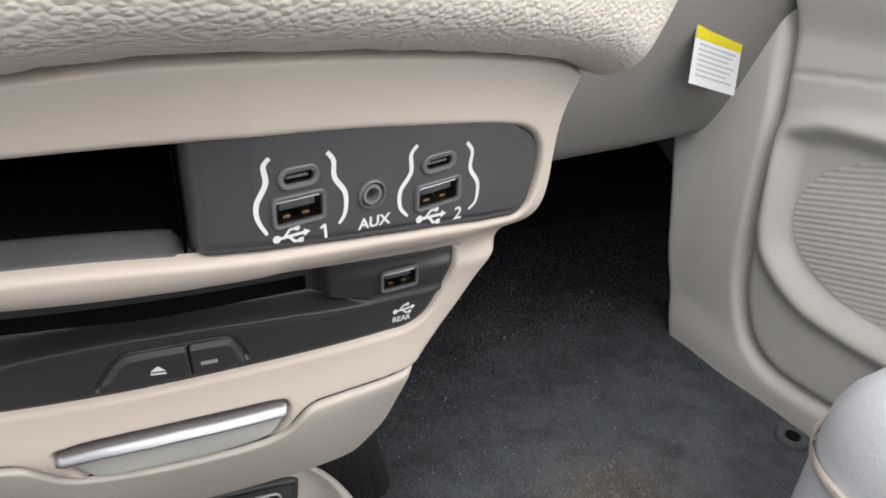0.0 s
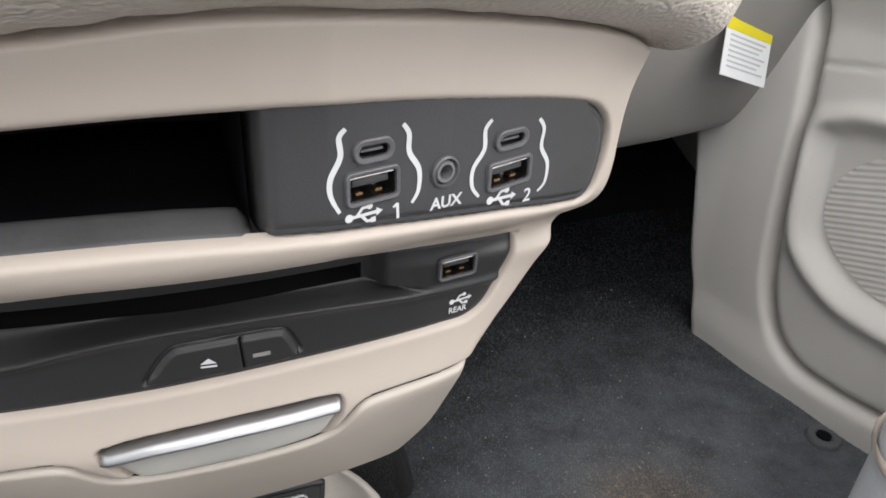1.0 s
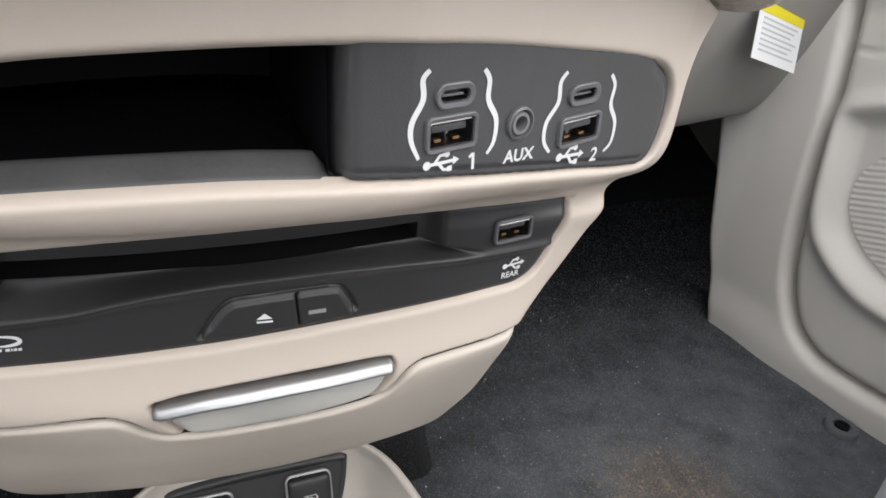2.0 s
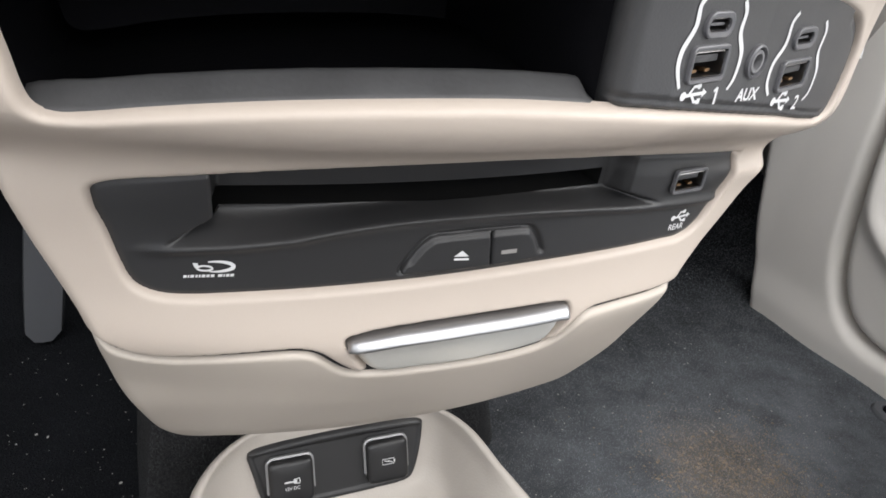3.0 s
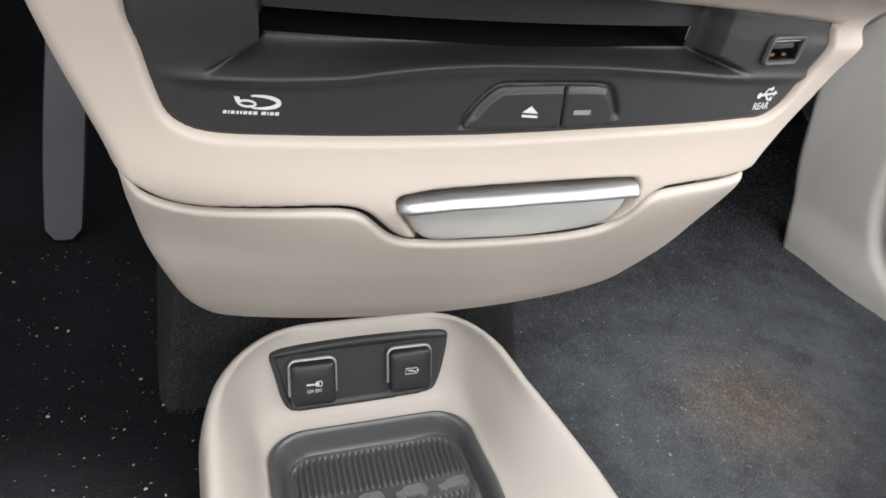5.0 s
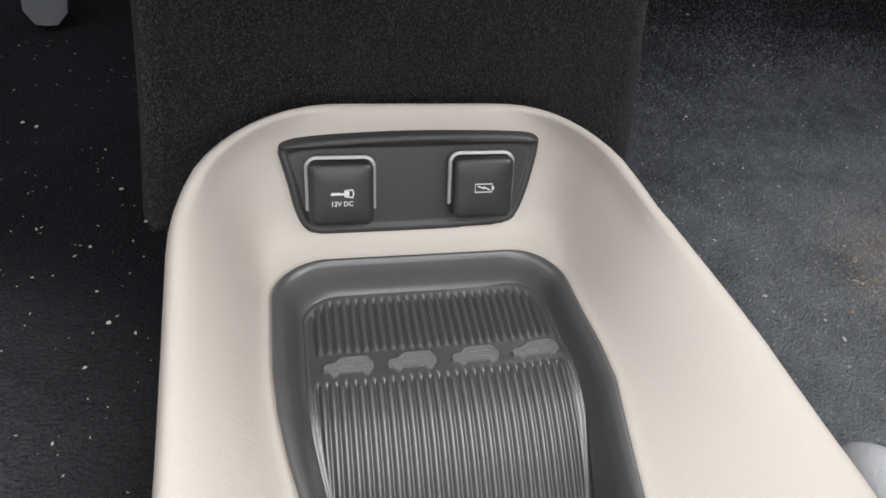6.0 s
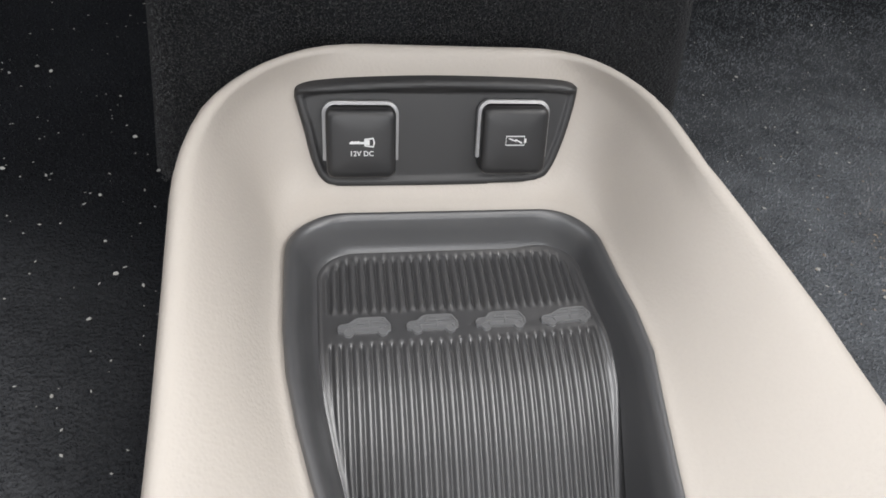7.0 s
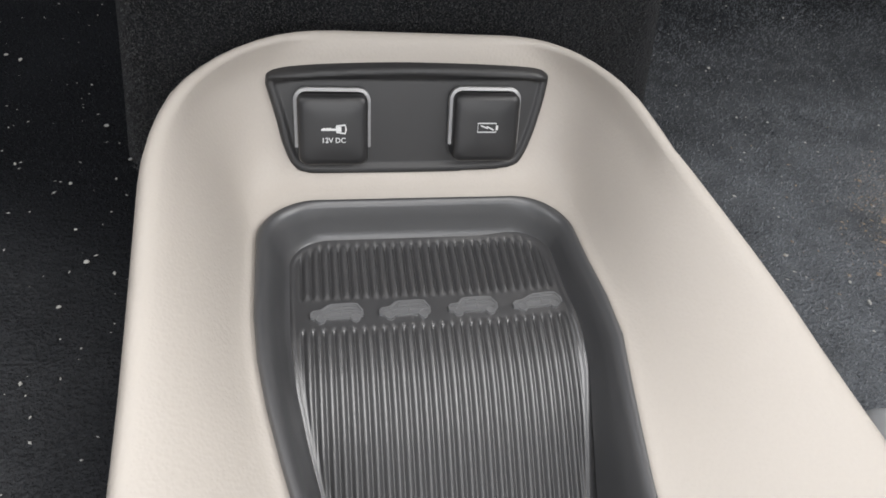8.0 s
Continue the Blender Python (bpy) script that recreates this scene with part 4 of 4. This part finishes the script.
def outlet_cap(x, z):
    cap = loft("outlet_cap", stack_loops([(round_rect(0.0300, 0.0304, 0.0035), 0.0030), (round_rect(0.0302, 0.0308, 0.0036), -0.0045), (round_rect(0.0296, 0.0302, 0.0036), -0.0058), (round_rect(0.0280, 0.0286, 0.0034), -0.0066), (round_rect(0.0240, 0.0246, 0.0030), -0.0070), (round_rect(0.0100, 0.0100, 0.0020), -0.0071)]),
               M_CAP, outlets, "black hinged cap", cap_last=True, sharp=70)
    cap.matrix_basis = Matrix.Translation((x, float(plate_front(x, z)) - 0.0030, z)) @ pose(0, 0, 0, -math.degrees(math.atan(LEAN)))
    arch = [(-0.0159, -0.0085)] + [(-0.0159, v) for v in np.linspace(-0.004, 0.0116, 6)] + [(-0.0111 - 0.0048 * math.cos(a), 0.0120 + 0.0048 * math.sin(a)) for a in np.linspace(0.15, 1.57, 7)]
    arch += [(-u, v) for u, v in arch[::-1]]
    v2, _ = stroke(arch, 0.0014)
    n = len(arch)
    a, b = v2[:n], v2[n:]
    rings = [[(a[i][0], 0.0016, a[i][1]), (a[i][0], -0.0012, a[i][1]), (b[i][0], -0.0016, b[i][1]), (b[i][0], 0.0016, b[i][1])] for i in range(n)]
    loft("trim_arch", rings, M_TRIM, cap, "satin silver arch", cap_first=True, cap_last=True)
    return cap


def cap_ink(name, shapes, cap, label):
    ob = printed(name, shapes, lambda x, z: -0.0071, M_INK, cap, label, proud=0.0002)
    return ob


cap_1 = outlet_cap(-0.0321, 0.1240)
cap_2 = outlet_cap(0.0366, 0.1250)
key = [polygon([(-.0052, -.0002), (-.0052, -.0009), (.0012, -.0009), (.0012, .0001), (-.0008, .0001), (-.0014, .0006), (-.0020, .0001), (-.0026, .0005), (-.0034, .0001), (-.0040, .0005)]),
       stroke([(.0014, -.0016), (.0014, .0012), (.0050, .0016), (.0054, -.0003), (.0050, -.0021)], 0.0007, closed=True), polygon([(.0010, -.0012), (.0034, -.0014), (.0034, .0010), (.0010, .0008)])]
cap_ink("key_symbol", [shifted(s, 0, 0.0012) for s in key], cap_1, "white printed key symbol")
cap_ink("lettering", [letters("12V DC", 0.0032, (0.0, -0.0040), 0, 0.98, 0.00003)], cap_1, "white printed lettering")
batt = [stroke([(-.0045, -.0020), (-.0045, .0020), (.0040, .0020), (.0040, -.0020)], 0.0005, closed=True), polygon([(.0041, -.0010), (.0041, .0010), (.0049, .0010), (.0049, -.0010)]),
        stroke([(-.0032, .0010), (.0002, -.0003), (-.0003, .0006), (.0030, -.0011)], 0.0006)]
cap_ink("battery_symbol", [shifted(s, 0, 0.0006) for s in batt], cap_2, "white printed battery symbol")


# ---------------------------------------------------------------- passenger side: kick panel and door
P0, E1, N1 = np.array((0.572, 0.385)), np.array((0.160, -0.987)), np.array((-0.987, -0.160))


def side_wall(s, z, off):
    """A point of the passenger's side: s metres rearwards along it, off metres proud of it."""
    return P0[0] + s * E1[0] + off * N1[0], P0[1] + s * E1[1] + off * N1[1], z


DOOR_SEAM = [(.042, .54), (.050, .480), (.055, .443), (.059, .412), (.066, .352), (.070, .285), (.078, .209), (.090, .160), (.112, .122), (.145, .103), (.188, .100), (.240, .103), (.34, .11), (.50, .12)]
KICK = spline([(-.090, .50), (-.072, .36), (-.058, .298), (-.045, .242), (-.029, .165), (-.011, .115), (.004, .072), (.014, .045), (.05, .030), (.25, .030), (.52, .030), (.52, .10)] + DOOR_SEAM[::-1][:-1] + [(.040, .56), (-.06, .56)], 6)
kick = sheet("kick_panel", span(-0.12, 0.53, 0.003), span(0.02, 0.58, 0.003), lambda s, z: side_wall(s, z, -fillet(inside(s, z, KICK), 0.013, 12.0) + 0.010 * np.sin(np.clip(s, 0, 0.3) * 7) + 0.006 * ease((0.13 - z) / 0.05)), lambda s, z: inside(s, z, KICK) + 0.004, M_GREY_TRIM, snap=[lambda s, z: inside(s, z, KICK)])
tagged(kick, "taupe plastic kick panel and door sill trim", "trim", kind="structure")
door = thing("front_door", "taupe plastic door lining with a recessed speaker grille, closed", "car door")
DOOR = spline([(p[0] + 0.006, p[1] + 0.004) for p in DOOR_SEAM] + [(.53, .30), (.53, .66), (.30, .68)], 6)
SPEAK = spline([(.090, .351), (.093, .313), (.103, .254), (.122, .226), (.160, .204), (.201, .197), (.28, .195), (.38, .20), (.42, .26), (.38, .35), (.25, .372), (.143, .371), (.108, .363)], 8)


def door_off(s, z):
    off = 0.010 * np.sin(np.clip(s, 0, 0.3) * 7) - fillet(inside(s, z, DOOR), 0.013, 3.0)
    off += 0.009 * np.exp(-((inside(s, z, SPEAK) + 0.008) / 0.010) ** 2) - 0.013 * ease((inside(s, z, SPEAK) + 0.003) / 0.018)
    off -= 0.003 * np.exp(-((z - 0.412 - 0.12 * (s - 0.06)) / 0.002) ** 2)
    return off + 0.022 * ease((z - 0.445) / 0.06)


sheet("lining", span(0.03, 0.54, 0.0035), span(0.09, 0.68, 0.0035), lambda s, z: side_wall(s, z, door_off(s, z)), lambda s, z: inside(s, z, DOOR) + 0.008, M_DOOR, door, snap=[lambda s, z: inside(s, z, DOOR)])
sheet("speaker_grille", span(0.105, 0.40, 0.004), span(0.20, 0.368, 0.0013),
      lambda s, z: side_wall(s, z, door_off(s, z) + 0.0014 + 0.0007 * np.sin(2 * np.pi * (z - 0.30 * s) / 0.0062)),
      lambda s, z: np.minimum((1 - np.sqrt(((s - 0.235) / 0.122) ** 2 + ((z - 0.287) / 0.078) ** 2)) * 0.08, inside(s, z, SPEAK) - 0.008), M_DOOR, door, "fine-slatted speaker grille")



# ---------------------------------------------------------------- loose and far things
tag = thing("hang_tag", "white card tag with a yellow heading hanging from the glove compartment", "tag")
across, up = Vector((0.9496, 0.1841, -0.2536)).normalized(), Vector((0.1175, 0.2952, 0.9475))
up = (up - across * up.dot(across)).normalized()
tag.matrix_basis = Matrix.Translation((0.501, 0.334, 0.4250)) @ Matrix((across, up.cross(across), up)).transposed().to_4x4() @ Matrix.Scale(0.93, 4)
bm = bmesh.new()
box(bm, (-0.0415, -0.0004, -0.0325), (0.0415, 0.0004, 0.0325))
part("card", bm, M_CARD, tag, "thin white card", smooth=False)
bm = bmesh.new()
box(bm, (-0.0413, -0.0009, 0.0120), (0.0413, -0.0005, 0.0324))
part("heading", bm, M_YELLOW, tag, "yellow printed heading band", smooth=False)
for k in range(7):
    bm = bmesh.new()
    box(bm, (-0.033, -0.0008, 0.0066 - 0.0050 * k), (0.033 - 0.006 * (k % 3), -0.0005, 0.0082 - 0.0050 * k))
    part("print_line", bm, M_PRINT, tag, "unreadable grey print", smooth=False)
bm = bmesh.new()
box(bm, (-0.014, -0.0009, 0.0265), (0.012, -0.0006, 0.0285))
part("print_line", bm, M_CARD, tag, "unreadable pale print", smooth=False)
loft("strap", [[(-0.020 - 0.05 * t * t + u, 0.001 + 0.03 * t + v, 0.028 + 0.17 * t) for u, v in ((-0.011, -0.0005), (0.011, -0.0005), (0.011, 0.0005), (-0.011, 0.0005))] for t in np.linspace(0, 1, 9)],
     M_CARD, tag, "white plastic strap", cap_first=True, cap_last=True)

pedal = thing("accelerator_pedal", "dark grey rubber accelerator pedal hanging over the carpet", "pedal", (-0.2265, 0.463, 0.072))
rings = []
for h in np.linspace(0, 0.19, 20):
    w = 0.0165 * math.sqrt(max(0.15, 1 - max(0, (0.012 - h) / 0.014) ** 2)) + 0.001 * math.sin(h * 20)
    cx, cy = 0.16 * h + 0.12 * h * h, -0.25 * h * h + 0.05 * h
    rings.append([(cx + u * w, cy + v, h) for u, v in ((-1, 0.003), (-0.9, -0.002), (0, -0.0035), (0.9, -0.002), (1, 0.003), (0.9, 0.009), (-0.9, 0.009))])
loft("pad", rings, M_PEDAL, pedal, "smooth rubber pad", cap_first=True, cap_last=True, sharp=60)
slab("arm", (0.022, 0.002, 0.15), (0.042, 0.018, 0.40), M_BIN, pedal, "black pedal arm")

anchor = thing("mat_fastener", "round grey plastic floor mat fastener on the carpet", "fastener", (0.568, 0.171, float(floor_height(0.568, 0.171)) + 0.001))
loft("washer", [[(u, v, h) for u, v in disc(r, 24)] for r, h in ((0.017, -0.002), (0.017, 0.002), (0.015, 0.0045), (0.009, 0.005), (0.0075, 0.003))], M_PEDAL, anchor, "flat grey washer", cap_last=True)
loft("plug", [[(u, v, h) for u, v in disc(r, 18)] for r, h in ((0.007, 0.002), (0.007, 0.006), (0.005, 0.0065), (0.003, 0.004))], M_BIN, anchor, "dark centre plug", cap_last=True)

seat = thing("passenger_seat", "pale grey leather passenger seat beside the footwell", "car seat", (0.516, -0.222, float(floor_height(0.5, -0.2))))
seat.scale = (0.86, 0.86, 0.875)
bm = bmesh.new()
box(bm, (-0.27, -0.30, 0.10), (0.27, 0.265, 0.345))
bmesh.ops.bevel(bm, geom=bm.edges[:], offset=0.055, segments=7, profile=0.5, affect="EDGES")
part("cushion", bm, M_SEAT, seat, "soft grey leather cushion")
seam_line = [(-0.2715 + 0.0, y, 0.245 + 0.06 * (y + 0.3)) for y in np.linspace(-0.25, 0.20, 12)] + [(-0.2715 + 0.055 * (1 - math.cos(a)), 0.215 + 0.0515 * math.sin(a), 0.277) for a in np.linspace(0.1, 1.57, 8)] + [(x, 0.2665, 0.277) for x in np.linspace(-0.20, 0.22, 8)]
loft("piping", [[(x + 0.0035 * c, y + 0.0035 * c, z + 0.0035 * q) for c, q in disc(1.0, 8)] for x, y, z in seam_line], M_CREAM, seat, "cream piping along the cushion", cap_first=True, cap_last=True)
slab("base", (-0.24, -0.28, 0.0), (0.24, 0.20, 0.13), M_BIN, seat, "black seat base", bevel=0.02)
slab("backrest", (-0.27, -0.50, 0.15), (0.27, -0.30, 0.80), M_SEAT, seat, "grey leather backrest", bevel=0.06, segments=6)
copy_thing(seat, Matrix.Translation((-0.52, -0.30, float(floor_height(-0.52, -0.30)))))

# lint and grit lying on the carpet
def scatter(name, count, area, size, material, label, cluster=None):
    rng = random.Random(len(name) * 7 + count)
    verts, faces = [], []
    for _ in range(count):
        if cluster:
            x, y = rng.gauss(cluster[0], cluster[2]), rng.gauss(cluster[1], cluster[3])
        else:
            x, y = rng.uniform(area[0], area[1]), rng.uniform(area[2], area[3])
        r = size * rng.uniform(0.4, 1.0) * (2.0 if rng.random() < 0.07 else 1.0)
        a, z, k = rng.uniform(0, 6.28), float(floor_height(x, y)), len(verts)
        long = rng.uniform(1.0, 2.2)
        for j in range(4):
            b = a + j * math.pi / 2
            q = r * (long if j % 2 == 0 else 1.0) * rng.uniform(0.7, 1.2)
            verts.append((x + q * math.cos(b), y + q * math.sin(b), z + 0.0002))
        verts.append((x, y, z + r * rng.uniform(0.5, 0.9)))
        faces += [(k + j, k + (j + 1) % 4, k + 4) for j in range(4)]
    return tagged(link_mesh(name, verts, faces, material, smooth=False), label, "debris", kind="stuff")


SPOTS = [(.246, .338), (.347, .272), (.399, .244), (.406, .290), (.450, .281), (.373, .160), (.371, .204), (.233, .136), (.235, .122), (.277, .046), (.357, .422), (.239, .279), (.349, .330), (.259, .273), (.385, .213), (.530, .450),
         (-.230, .332), (-.217, .340), (-.210, .246), (-.208, .335), (-.151, .273), (-.134, .242), (-.143, .173), (-.149, .147), (-.165, .311), (-.188, .240), (-.159, .224), (-.154, .109)]


def crumbs(name, spots, size, material, label):
    """The larger crumbs: low, uneven domes."""
    rng = random.Random(5)
    verts, faces = [], []
    for x, y in spots:
        k, z, r, n = len(verts), float(floor_height(x, y)), size * rng.uniform(0.6, 1.15), 7
        long, turn = rng.uniform(1.0, 1.9), rng.uniform(0, 3.1)
        for h, w in ((0.0004, 1.0), (0.0011, 0.8)):
            for j in range(n):
                a, q = 2 * math.pi * j / n, w * r * rng.uniform(0.75, 1.15)
                u, v = q * long * math.cos(a), q * math.sin(a)
                verts.append((x + u * math.cos(turn) - v * math.sin(turn), y + u * math.sin(turn) + v * math.cos(turn), z + h + 0.0012))
        verts.append((x, y, z + 0.0016 + r * 0.5))
        faces += [(k + j, k + (j + 1) % n, k + n + (j + 1) % n, k + n + j) for j in range(n)] + [(k + n + j, k + n + (j + 1) % n, k + 2 * n) for j in range(n)]
    return tagged(link_mesh(name, verts, faces, material, smooth=False), label, "debris", kind="stuff")


crumbs("crumbs", SPOTS, 0.0009, M_LINT, "larger pale crumbs on the black carpet")
scatter("lint", 520, (-0.40, -0.11, -0.02, 0.45), 0.0006, M_LINT, "pale lint specks on the black carpet")
scatter("grit", 420, (0.13, 0.62, 0.00, 0.52), 0.0008, M_LINT, "pale grit specks on the black carpet")
scatter("sand", 2600, None, 0.0008, M_SPILL, "dry sandy stain on the black carpet", cluster=(0.345, 0.152, 0.042, 0.034))


def pile(name, count, spot, length, width, material, label):
    """Short upright carpet fibres as one mesh of slim triangles; spot(rng) gives a root and the surface's normal."""
    rng = random.Random(count)
    verts, faces = [], []
    for _ in range(count):
        p, nrm = spot(rng)
        lean = Vector((rng.uniform(-1, 1), rng.uniform(-1, 1), rng.uniform(-1, 1))) * 0.75
        tip = Vector(p) + (Vector(nrm) + lean).normalized() * length * rng.uniform(0.5, 1.1)
        side = Vector((rng.uniform(-1, 1), rng.uniform(-1, 1), rng.uniform(-1, 1))).normalized() * width / 2
        k = len(verts)
        verts += [tuple(Vector(p) - side), tuple(Vector(p) + side), tuple(tip)]
        faces.append((k, k + 1, k + 2))
    return tagged(link_mesh(name, verts, faces, material, smooth=False), label, "carpet", kind="stuff")


def on_tunnel(rng):
    z = rng.uniform(0.06, 0.30)
    half = float(np.interp(z, [0.06, 0.10, 0.15, 0.20, 0.28], [0.135, 0.130, 0.122, 0.115, 0.106]))
    return (rng.uniform(-half, half) + 0.002, 0.2365, z), (0, -1, 0)


def on_floor(x0, x1, y0, y1):
    def spot(rng):
        x, y = rng.uniform(x0, x1), rng.uniform(y0, y1)
        return (x, y, float(floor_height(x, y))), (0, 0, 1)
    return spot


pile("tunnel_fibres", 60000, on_tunnel, 0.0032, 0.0007, M_TUFT, "short black carpet fibres on the tunnel")
pile("floor_fibres", 90000, on_floor(-0.50, -0.11, -0.05, 0.60), 0.0022, 0.0006, M_SHADED_FIBRE, "short black carpet fibres by the pedals")
pile("floor_fibres", 150000, on_floor(0.12, 0.86, -0.10, 0.62), 0.0024, 0.0009, M_LIT_FIBRE, "short dusty black carpet fibres in the passenger footwell, its daylight painted into their paler colour")

cover = thing("seat_rail_cover", "pale grey plastic seat rail cover beside the floor console", "cover", (0.181, 0.034, float(floor_height(0.181, 0.034))))
bm = bmesh.new()
bmesh.ops.create_uvsphere(bm, u_segments=24, v_segments=14, radius=1.0)
for v in bm.verts:
    v.co = Vector((v.co.x * 0.013, v.co.y * 0.024 - 0.006 * v.co.z, v.co.z * 0.021 + 0.020))
part("shell", bm, M_SEAT, cover, "smooth pale grey shell")
slab("foot", (-0.011, -0.04, 0.0), (0.011, 0.016, 0.009), M_BIN, cover, "black foot", bevel=0.003)
